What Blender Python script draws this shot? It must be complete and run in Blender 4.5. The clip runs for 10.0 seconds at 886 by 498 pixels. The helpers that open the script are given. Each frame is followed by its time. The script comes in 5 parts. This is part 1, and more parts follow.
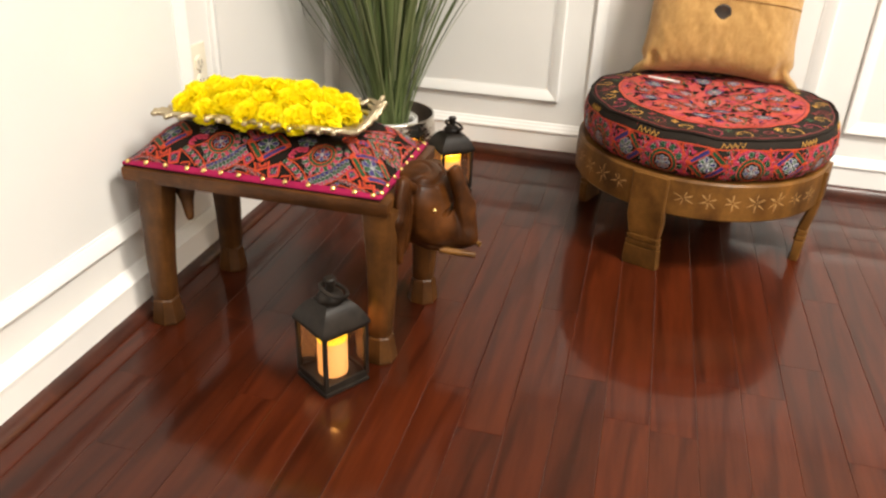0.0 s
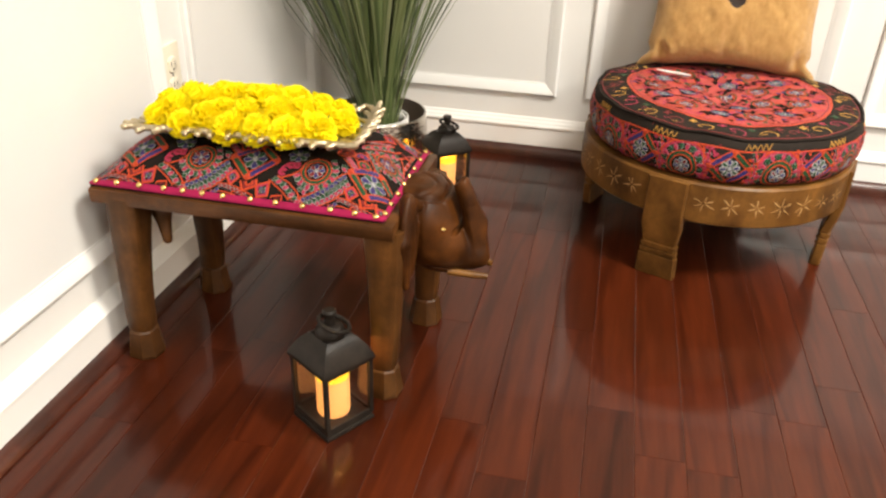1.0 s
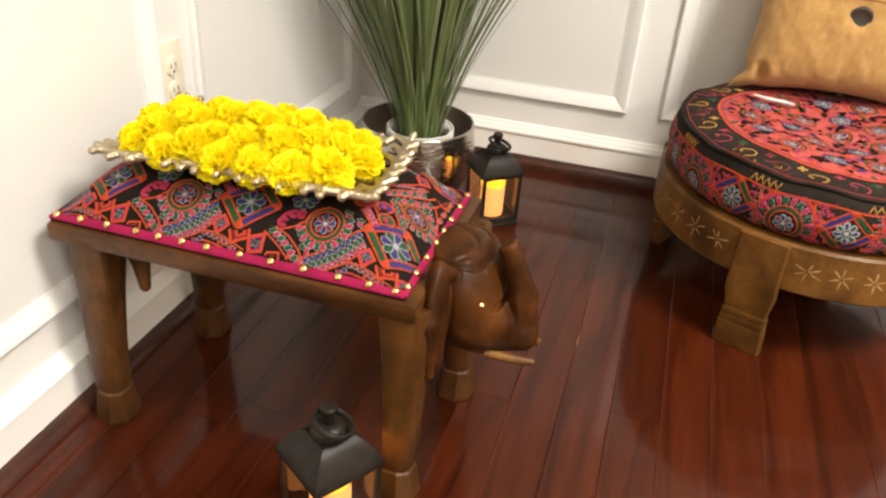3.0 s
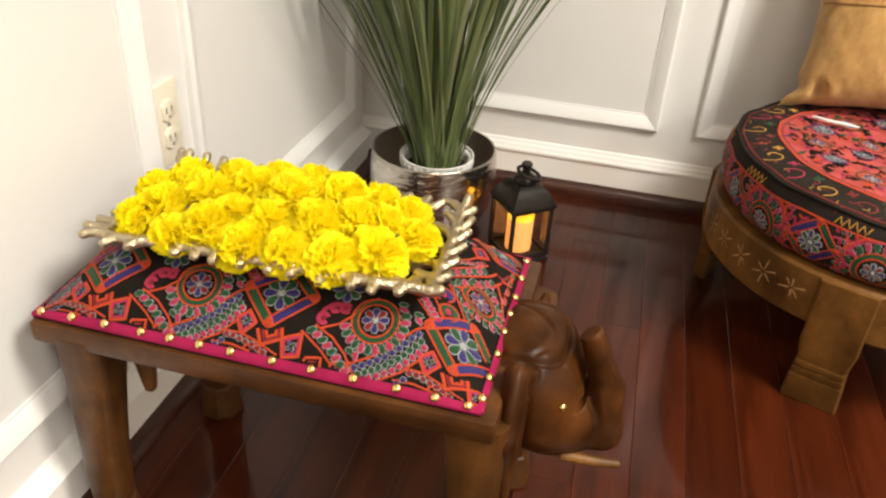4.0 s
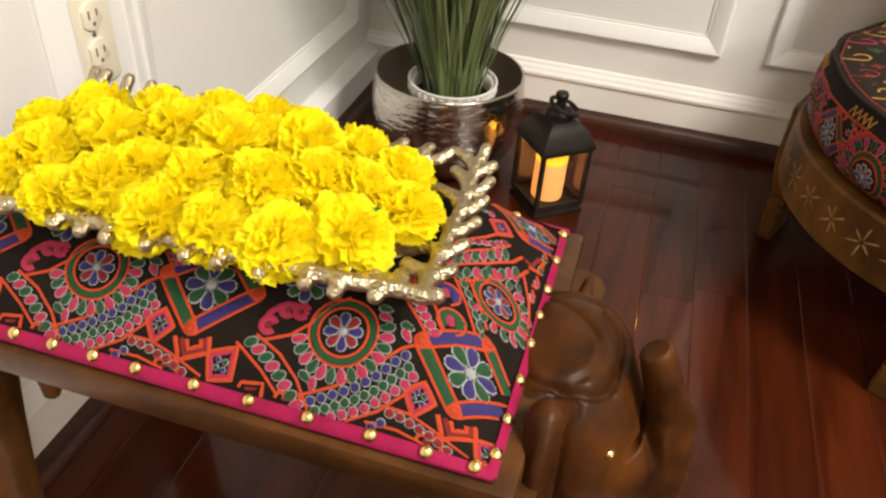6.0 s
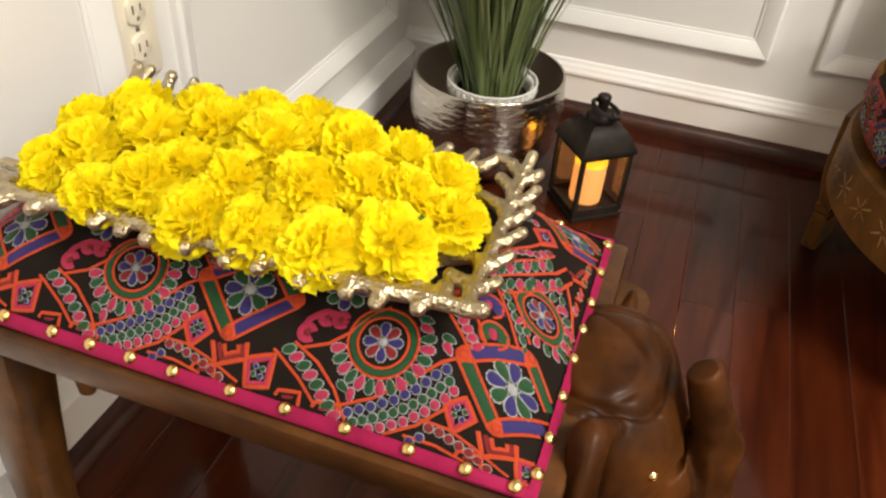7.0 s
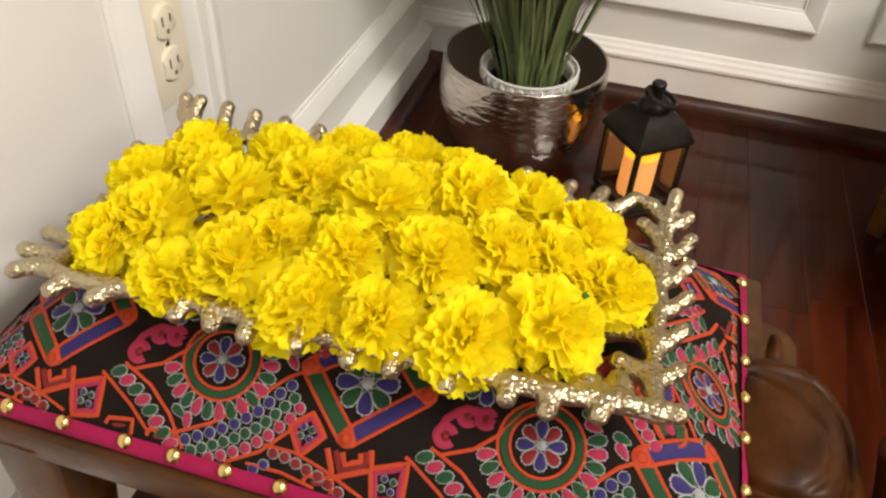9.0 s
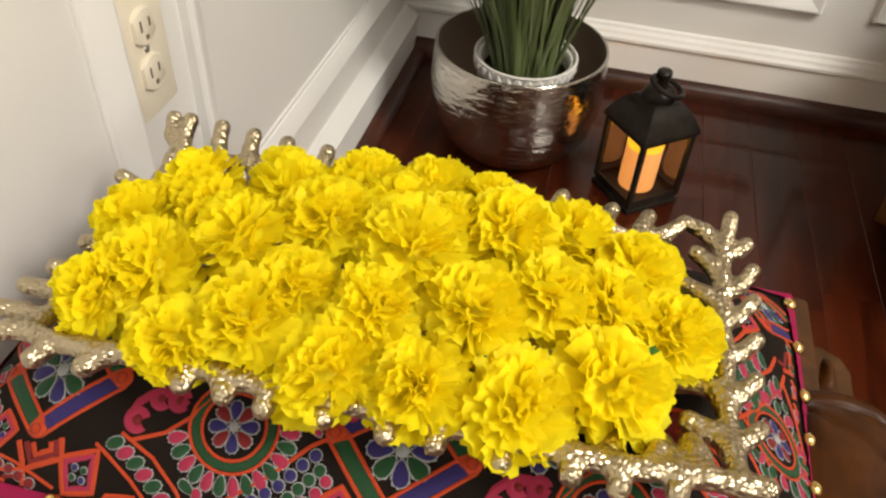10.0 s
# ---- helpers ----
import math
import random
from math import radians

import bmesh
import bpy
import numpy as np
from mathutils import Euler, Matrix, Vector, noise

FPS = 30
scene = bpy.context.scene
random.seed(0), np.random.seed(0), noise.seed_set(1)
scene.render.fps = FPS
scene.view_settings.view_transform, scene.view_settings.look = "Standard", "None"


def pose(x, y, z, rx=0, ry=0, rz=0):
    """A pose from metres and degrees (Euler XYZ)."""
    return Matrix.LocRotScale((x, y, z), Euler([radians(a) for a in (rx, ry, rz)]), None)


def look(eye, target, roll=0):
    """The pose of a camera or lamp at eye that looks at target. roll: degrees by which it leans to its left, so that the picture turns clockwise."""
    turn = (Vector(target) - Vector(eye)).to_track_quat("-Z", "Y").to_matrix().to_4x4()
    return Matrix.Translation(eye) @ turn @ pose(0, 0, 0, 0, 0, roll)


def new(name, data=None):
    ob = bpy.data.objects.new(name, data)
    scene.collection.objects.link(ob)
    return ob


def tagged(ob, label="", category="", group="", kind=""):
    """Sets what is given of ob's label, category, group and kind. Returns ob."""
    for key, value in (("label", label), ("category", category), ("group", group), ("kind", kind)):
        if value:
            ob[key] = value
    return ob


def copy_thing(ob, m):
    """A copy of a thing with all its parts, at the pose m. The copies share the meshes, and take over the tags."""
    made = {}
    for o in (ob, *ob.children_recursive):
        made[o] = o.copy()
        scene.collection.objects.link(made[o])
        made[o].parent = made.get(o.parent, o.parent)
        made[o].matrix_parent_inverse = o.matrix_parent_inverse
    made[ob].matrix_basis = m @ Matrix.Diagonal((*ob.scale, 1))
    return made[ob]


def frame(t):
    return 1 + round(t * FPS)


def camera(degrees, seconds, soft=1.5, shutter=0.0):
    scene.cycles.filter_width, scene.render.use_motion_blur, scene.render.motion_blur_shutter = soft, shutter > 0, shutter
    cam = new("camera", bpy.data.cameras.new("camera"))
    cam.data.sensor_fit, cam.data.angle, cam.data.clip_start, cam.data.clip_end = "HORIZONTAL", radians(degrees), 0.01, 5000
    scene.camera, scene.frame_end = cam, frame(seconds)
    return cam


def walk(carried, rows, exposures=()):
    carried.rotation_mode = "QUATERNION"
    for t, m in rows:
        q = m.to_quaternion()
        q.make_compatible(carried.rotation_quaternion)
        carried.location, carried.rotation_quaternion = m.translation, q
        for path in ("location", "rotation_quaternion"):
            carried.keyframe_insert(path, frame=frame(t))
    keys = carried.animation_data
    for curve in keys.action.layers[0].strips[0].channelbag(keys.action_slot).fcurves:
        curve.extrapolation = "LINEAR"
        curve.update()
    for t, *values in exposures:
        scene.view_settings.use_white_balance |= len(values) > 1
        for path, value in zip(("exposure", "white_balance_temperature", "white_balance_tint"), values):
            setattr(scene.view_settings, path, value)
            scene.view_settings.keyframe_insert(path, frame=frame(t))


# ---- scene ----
cam = camera(59.5, 10.0, soft=2.4)
PATH = [
    (0, (0.905, -2.246, 0.848), (0.484, -0.527, -0.083), 2.2),
    (0.5, (0.859, -2.177, 0.845), (0.47, -0.463, -0.11), 2.4),
    (1, (0.814, -2.115, 0.841), (0.463, -0.401, -0.128), 2.0),
    (1.5, (0.798, -2.074, 0.838), (0.462, -0.365, -0.145), 1.7),
    (2, (0.799, -1.993, 0.83), (0.419, -0.292, -0.151), 1.6),
    (3.3, (0.712, -1.779, 0.823), (0.255, -0.128, -0.209), 4.2),
    (3.5, (0.677, -1.743, 0.829), (0.244, -0.088, -0.207), 4.1),
    (4, (0.598, -1.669, 0.83), (0.221, -0.01, -0.221), 3.6),
    (4.5, (0.577, -1.606, 0.806), (0.242, 0.044, -0.274), 3.7),
    (5, (0.565, -1.527, 0.768), (0.219, 0.091, -0.356), 4.1),
    (5.5, (0.558, -1.467, 0.734), (0.2, 0.104, -0.452), 4.3),
    (7, (0.54, -1.425, 0.731), (0.086, 0.082, -0.502), 4.4),
    (7.5, (0.513, -1.414, 0.73), (0.051, 0.098, -0.495), 4.5),
    (8, (0.473, -1.389, 0.725), (0.05, 0.119, -0.519), 3.8),
    (8.5, (0.438, -1.368, 0.719), (0.041, 0.12, -0.558), 3.7),
    (9, (0.406, -1.347, 0.719), (0.037, 0.123, -0.587), 3.6),
    (9.5, (0.378, -1.322, 0.716), (0.039, 0.132, -0.614), 3.5),
    (10, (0.357, -1.293, 0.709), (0.064, 0.154, -0.64), 3.8),
]
walk(cam, [(t, look(eye, target, roll)) for t, eye, target, roll in PATH],
     ((0.0, 0.10), (2.0, 0.26), (3.5, 0.09), (5.5, -0.02), (7.0, -0.13), (9.0, -0.32), (10.0, -0.38)))

# ---- light ----
world = bpy.data.worlds.new("room_world")
world.use_nodes = True
scene.world = world
world.node_tree.nodes["Background"].inputs[0].default_value = (1.0, 0.93, 0.85, 1)
world.node_tree.nodes["Background"].inputs[1].default_value = 0.02
ROOM_X, ROOM_Y, ROOM_Z = 4.2, -5.0, 2.6
LAMPS = ((2.15, -1.55, 136), (1.15, -2.85, 24), (3.3, -3.7, 100))


def area_lamp(name, place, size, watts, colour):
    data = bpy.data.lights.new(name, "AREA")
    data.shape, data.size, data.energy, data.color = "DISK", size, watts, colour
    ob = new(name, data)
    ob.matrix_basis = pose(*place)
    return ob


def point_lamp(name, place, watts, colour, radius=0.01):
    data = bpy.data.lights.new(name, "POINT")
    data.energy, data.color, data.shadow_soft_size = watts, colour, radius
    ob = new(name, data)
    ob.matrix_basis = pose(*place)
    return ob


for lx, ly, watts in LAMPS:
    area_lamp("ceiling_lamp_light", (lx, ly, ROOM_Z - 0.06), 0.85, watts, (1.0, 0.95, 0.855))


# ---- materials ----
def material(name, colour, rough=0.5, metal=0.0, coat=0.0, spec=0.5):
    m = bpy.data.materials.new(name)
    m.use_nodes = True
    b = m.node_tree.nodes["Principled BSDF"]
    b.inputs["Base Color"].default_value = (*colour, 1)
    b.inputs["Roughness"].default_value = rough
    b.inputs["Metallic"].default_value = metal
    b.inputs["Coat Weight"].default_value = coat
    b.inputs["Specular IOR Level"].default_value = spec
    return m


def node(m, kind, **inputs):
    n = m.node_tree.nodes.new(kind)
    for key, value in inputs.items():
        n.inputs[key.replace("_", " ")].default_value = value
    return n


def link(m, a, out, b, into):
    m.node_tree.links.new(a.outputs[out], b.inputs[into])


def bsdf(m):
    return m.node_tree.nodes["Principled BSDF"]


def coords(m, scale=(1, 1, 1), kind="Object"):
    tc = node(m, "ShaderNodeTexCoord")
    mp = node(m, "ShaderNodeMapping")
    mp.inputs["Scale"].default_value = scale
    link(m, tc, kind, mp, "Vector")
    return mp


def mottled(m, dark, light, scale=20.0, stretch=(1, 1, 1), detail=5.0, lo=0.35, hi=0.65, by_piece=0.0):
    """Noise between two colours; by_piece lightens or darkens each object a little."""
    mp = coords(m, stretch)
    nz = node(m, "ShaderNodeTexNoise", Scale=scale, Detail=detail, Roughness=0.6)
    if by_piece:
        info = node(m, "ShaderNodeObjectInfo")
        add = node(m, "ShaderNodeVectorMath")
        mul = node(m, "ShaderNodeVectorMath")
        mul.operation, add.operation = "SCALE", "ADD"
        mul.inputs[0].default_value = (31.0, 17.0, 9.0)
        link(m, info, "Random", mul, "Scale")
        link(m, mp, "Vector", add, 0)
        link(m, mul, "Vector", add, 1)
        link(m, add, "Vector", nz, "Vector")
    else:
        link(m, mp, "Vector", nz, "Vector")
    ramp = node(m, "ShaderNodeValToRGB")
    ramp.color_ramp.elements[0].position, ramp.color_ramp.elements[1].position = lo, hi
    ramp.color_ramp.elements[0].color, ramp.color_ramp.elements[1].color = (*dark, 1), (*light, 1)
    link(m, nz, "Fac", ramp, "Fac")
    last = ramp
    if by_piece:
        rng = node(m, "ShaderNodeMapRange", To_Min=1 - by_piece, To_Max=1 + by_piece)
        link(m, info, "Random", rng, "Value")
        hsv = node(m, "ShaderNodeHueSaturation")
        link(m, ramp, "Color", hsv, "Color")
        link(m, rng, "Result", hsv, "Value")
        last = hsv
    link(m, last, "Color", bsdf(m), "Base Color")
    return nz, last


def bump(m, source, out, strength, distance=0.001):
    b = node(m, "ShaderNodeBump", Strength=strength, Distance=distance)
    link(m, source, out, b, "Height")
    link(m, b, "Normal", bsdf(m), "Normal")
    return b


def noise_bump(m, scale, strength, distance=0.001, stretch=(1, 1, 1), detail=3.0):
    mp = coords(m, stretch)
    nz = node(m, "ShaderNodeTexNoise", Scale=scale, Detail=detail)
    link(m, mp, "Vector", nz, "Vector")
    return bump(m, nz, "Fac", strength, distance)


def paint(name, colour, rough, scale):
    m = material(name, colour, rough)
    dark = tuple(c * 0.955 for c in colour)
    mottled(m, dark, colour, 2.2, detail=3)
    noise_bump(m, scale, 0.12, 0.0008)
    return m


WALL = paint("wall_paint", (0.722, 0.708, 0.682), 0.55, 260)
TRIM = paint("trim_paint", (0.79, 0.78, 0.757), 0.32, 60)
UPPER = paint("upper_wall_paint", (0.47, 0.415, 0.34), 0.6, 260)
CEIL = paint("ceiling_paint", (0.82, 0.80, 0.77), 0.8, 200)


def floor_wood():
    m = material("cherry_floor", (0.1, 0.03, 0.015), 0.34, coat=0.48, spec=0.08)
    nz, last = mottled(m, (0.029, 0.0050, 0.0014), (0.058, 0.0106, 0.0028), 9.0, (4.0, 0.35, 1), 9, 0.32, 0.70, by_piece=0.22)
    mp = coords(m, (2.6, 0.22, 1))
    wv = node(m, "ShaderNodeTexWave", Scale=2.6, Distortion=16.0, Detail=4.0, Detail_Scale=1.1)
    link(m, mp, "Vector", wv, "Vector")
    mix = node(m, "ShaderNodeMix")
    mix.data_type, mix.blend_type = "RGBA", "MULTIPLY"
    mix.inputs[0].default_value = 0.6
    ramp = node(m, "ShaderNodeValToRGB")
    ramp.color_ramp.elements[0].color, ramp.color_ramp.elements[1].color = (0.50, 0.44, 0.40, 1), (1.12, 1.1, 1.08, 1)
    ramp.color_ramp.elements[1].position = 0.28
    link(m, wv, "Fac", ramp, "Fac")
    link(m, last, "Color", mix, 6)
    link(m, ramp, "Color", mix, 7)
    link(m, mix, 2, bsdf(m), "Base Color")
    bsdf(m).inputs["Coat Roughness"].default_value = 0.10
    noise_bump(m, 34, 0.10, 0.0015, (2.6, 0.35, 1), 5)
    return m


def wood(name, dark, light, rough, coat, stretch, scale=22.0):
    m = material(name, light, rough, coat=coat)
    bsdf(m).inputs["Coat Roughness"].default_value = 0.22
    nz, last = mottled(m, dark, light, scale, stretch, 6, 0.3, 0.7)
    big = node(m, "ShaderNodeTexNoise", Scale=scale * 1.1, Detail=7.0, Roughness=0.7)
    link(m, coords(m), "Vector", big, "Vector")
    rng = node(m, "ShaderNodeMapRange", From_Min=0.35, From_Max=0.68, To_Min=0.62, To_Max=1.22)
    link(m, big, "Fac", rng, "Value")
    hsv = node(m, "ShaderNodeHueSaturation")
    link(m, last, "Color", hsv, "Color")
    link(m, rng, "Result", hsv, "Value")
    link(m, hsv, "Color", bsdf(m), "Base Color")
    bump(m, big, "Fac", 0.35, 0.002)
    return m


FLOOR = floor_wood()

STOOL_WOOD = wood("stool_wood", (0.018, 0.0060, 0.0014), (0.108, 0.043, 0.0100), 0.42, 0.1, (1, 1, 0.12))
RAIL_WOOD = wood("stool_rail_wood", (0.018, 0.0062, 0.0014), (0.115, 0.042, 0.0095), 0.40, 0.12, (0.10, 1, 1))
HEAD_WOOD = wood("carved_head_wood", (0.019, 0.0056, 0.0012), (0.088, 0.028, 0.0050), 0.42, 0.02, (1, 0.45, 0.6), 20)
bsdf(HEAD_WOOD).inputs["Specular IOR Level"].default_value = 0.14
POUF_WOOD = wood("pouf_wood", (0.055, 0.020, 0.0032), (0.205, 0.090, 0.018), 0.5, 0.05, (1, 1, 0.55), 13)
for w in (STOOL_WOOD, RAIL_WOOD, POUF_WOOD):
    bsdf(w).inputs["Specular IOR Level"].default_value = 0.22
POUF_CUT = material("carved_groove", (0.40, 0.235, 0.09), 0.6)
POUF_DARK = material("carved_shadow_wood", (0.10, 0.042, 0.012), 0.6)
SHOE = wood("shoe_moulding_wood", (0.030, 0.0075, 0.0036), (0.066, 0.0165, 0.0078), 0.38, 0.12, (1, 1, 1), 12)


def thread(name, colour, sheen=0.35):
    m = material(name, colour, 0.6, spec=0.25)
    dark = tuple(c * 0.62 for c in colour)
    mp = coords(m, (1, 1, 1))
    wv = node(m, "ShaderNodeTexWave", Scale=420.0, Distortion=3.0, Detail=2.0)
    wv.bands_direction = "DIAGONAL"
    link(m, mp, "Vector", wv, "Vector")
    ramp = node(m, "ShaderNodeValToRGB")
    ramp.color_ramp.elements[0].color, ramp.color_ramp.elements[1].color = (*dark, 1), (*colour, 1)
    link(m, wv, "Fac", ramp, "Fac")
    link(m, ramp, "Color", bsdf(m), "Base Color")
    bump(m, wv, "Fac", 0.5, 0.0006)
    bsdf(m).inputs["Sheen Weight"].default_value = sheen * 0.15
    return m


def cloth(name, colour, weave=900.0, rough=0.85, strength=0.4):
    m = material(name, colour, rough, spec=0.12)
    dark = tuple(c * 0.7 for c in colour)
    mottled(m, dark, colour, 35, detail=6, lo=0.3, hi=0.6)
    noise_bump(m, weave, strength, 0.0008)
    return m


BLACK_CLOTH = cloth("black_cloth", (0.010, 0.0062, 0.0044))
RED_CLOTH = cloth("red_cloth", (0.44, 0.082, 0.072))
# a lighter black for the round cushion and its piping
LIGHTER_BLACK = cloth("lighter_black_cloth", (0.021, 0.016, 0.0125))
RIBBON = cloth("magenta_ribbon", (0.29, 0.010, 0.062), 700, 0.6)
ORANGE = thread("orange_thread", (0.52, 0.052, 0.008))
GREEN = thread("green_thread", (0.007, 0.058, 0.016))
BLUE = thread("blue_thread", (0.026, 0.017, 0.125))
PINK = thread("pink_thread", (0.38, 0.020, 0.066))
RED = thread("red_thread", (0.19, 0.008, 0.010))
WHITE = thread("white_thread", (0.36, 0.37, 0.37))
YELLOW = thread("yellow_thread", (0.56, 0.29, 0.045))
THREADS = [ORANGE, GREEN, BLUE, PINK, RED, WHITE, YELLOW]
OR, GR, BL, PK, RD, WH, YE = range(7)

BRASS = material("brass_nail", (0.80, 0.58, 0.22), 0.22, 1.0)


def tray_metal():
    m = material("champagne_metal", (0.51, 0.435, 0.295), 0.33, 1.0)
    mp = coords(m)
    vo = node(m, "ShaderNodeTexVoronoi", Scale=330.0)
    link(m, mp, "Vector", vo, "Vector")
    b = bump(m, vo, "Distance", 0.7, 0.0019)
    b.invert = True
    return m


def hammered_metal():
    m = material("hammered_silver", (0.52, 0.485, 0.43), 0.15, 1.0)
    mp = coords(m, (1, 1, 2.6))
    nz = node(m, "ShaderNodeTexNoise", Scale=42.0, Detail=2.0)
    link(m, mp, "Vector", nz, "Vector")
    bump(m, nz, "Fac", 0.55, 0.004)
    return m


TRAY = tray_metal()
BOWL = hammered_metal()
# inside of the silver bowl, the brown it reflects put into the colour
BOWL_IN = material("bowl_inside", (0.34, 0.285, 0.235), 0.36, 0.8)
POT = material("white_ceramic", (0.72, 0.70, 0.66), 0.35)
SOIL = cloth("dark_soil", (0.03, 0.022, 0.016), 200)
LANTERN = material("lantern_metal", (0.03, 0.026, 0.024), 0.42, 0.0, spec=0.2)
mottled(LANTERN, (0.008, 0.006, 0.0046), (0.021, 0.0155, 0.0115), 40)
noise_bump(LANTERN, 160, 0.15, 0.001)


def glass():
    m = material("lantern_glass", (0.98, 0.93, 0.86), 0.05)
    nt = m.node_tree
    tr = node(m, "ShaderNodeBsdfTransparent")
    tr.inputs["Color"].default_value = (0.93, 0.88, 0.82, 1)
    gl = node(m, "ShaderNodeBsdfGlossy", Roughness=0.04)
    mx = node(m, "ShaderNodeMixShader", Fac=0.11)
    link(m, tr, "BSDF", mx, 1)
    link(m, gl, "BSDF", mx, 2)
    nt.links.new(mx.outputs[0], nt.nodes["Material Output"].inputs[0])
    return m


def glowing(name, colour, glow, strength):
    m = material(name, colour, 0.5)
    bsdf(m).inputs["Emission Color"].default_value = (*glow, 1)
    bsdf(m).inputs["Emission Strength"].default_value = strength
    return m


GLASS = glass()
CANDLE = glowing("lit_wax", (0.52, 0.33, 0.16), (1.0, 0.40, 0.10), 1.35)
CANDLE_TOP = glowing("lit_wax_top", (0.6, 0.42, 0.1), (1.0, 0.58, 0.02), 2.0)
FLAME = glowing("flame_bulb", (1.0, 0.8, 0.3), (1.0, 0.7, 0.15), 6.0)
LAMP_GLOW = glowing("lamp_diffuser", (0.9, 0.9, 0.88), (1.0, 0.9, 0.78), 3.0)


def petal_mat():
    m = material("yellow_petal", (0.92, 0.66, 0.012), 0.6, spec=0.2)
    mottled(m, (0.985, 0.85, 0.008), (0.995, 0.935, 0.028), 45, detail=5)
    nt = m.node_tree
    tl = node(m, "ShaderNodeBsdfTranslucent")
    tl.inputs["Color"].default_value = (1.0, 0.89, 0.015, 1)
    mx = node(m, "ShaderNodeMixShader", Fac=0.56)
    link(m, bsdf(m), "BSDF", mx, 1)
    link(m, tl, "BSDF", mx, 2)
    nt.links.new(mx.outputs[0], nt.nodes["Material Output"].inputs[0])
    return m


def leaf_mat():
    m = material("grass_blade", (0.06, 0.10, 0.03), 0.42)
    geo = node(m, "ShaderNodeNewGeometry")
    ramp = node(m, "ShaderNodeValToRGB")
    els = ramp.color_ramp.elements
    els[0].color, els[1].color = (0.052, 0.080, 0.026, 1), (0.38, 0.41, 0.22, 1)
    mid = els.new(0.55)
    mid.color = (0.125, 0.165, 0.058, 1)
    link(m, geo, "Random Per Island", ramp, "Fac")
    link(m, ramp, "Color", bsdf(m), "Base Color")
    noise_bump(m, 240, 0.25, 0.0006, (1, 1, 0.05))
    return m


PETAL = petal_mat()
SEPAL = material("green_sepal", (0.03, 0.16, 0.03), 0.5)
BLADE = leaf_mat()


def burlap():
    m = material("mustard_burlap", (0.50, 0.26, 0.06), 0.9)
    nz, _ = mottled(m, (0.40, 0.208, 0.052), (0.55, 0.318, 0.102), 85, (1, 1, 0.6), detail=9, lo=0.3, hi=0.7)
    mp = coords(m)
    w1 = node(m, "ShaderNodeTexWave", Scale=230.0, Distortion=0.8)
    w2 = node(m, "ShaderNodeTexWave", Scale=230.0, Distortion=0.8)
    w2.bands_direction = "Z"
    link(m, mp, "Vector", w1, "Vector")
    link(m, mp, "Vector", w2, "Vector")
    ad = node(m, "ShaderNodeMath")
    link(m, w1, "Fac", ad, 0)
    link(m, w2, "Fac", ad, 1)
    bump(m, ad, "Value", 0.6, 0.0012)
    bsdf(m).inputs["Sheen Weight"].default_value = 0.2
    return m


BURLAP = burlap()
SEAM = material("seam_thread", (0.24, 0.115, 0.03), 0.9)
BUTTON = wood("dark_button_wood", (0.014, 0.008, 0.005), (0.034, 0.018, 0.010), 0.45, 0.1, (1, 1, 1), 60)
PLATE = material("ivory_plastic", (0.74, 0.68, 0.55), 0.3)
SLOT = material("dark_slot", (0.15, 0.12, 0.085), 0.6)
STEEL = material("screw_steel", (0.6, 0.58, 0.54), 0.35, 1.0)


# ---- building helpers ----
from mathutils.bvhtree import BVHTree

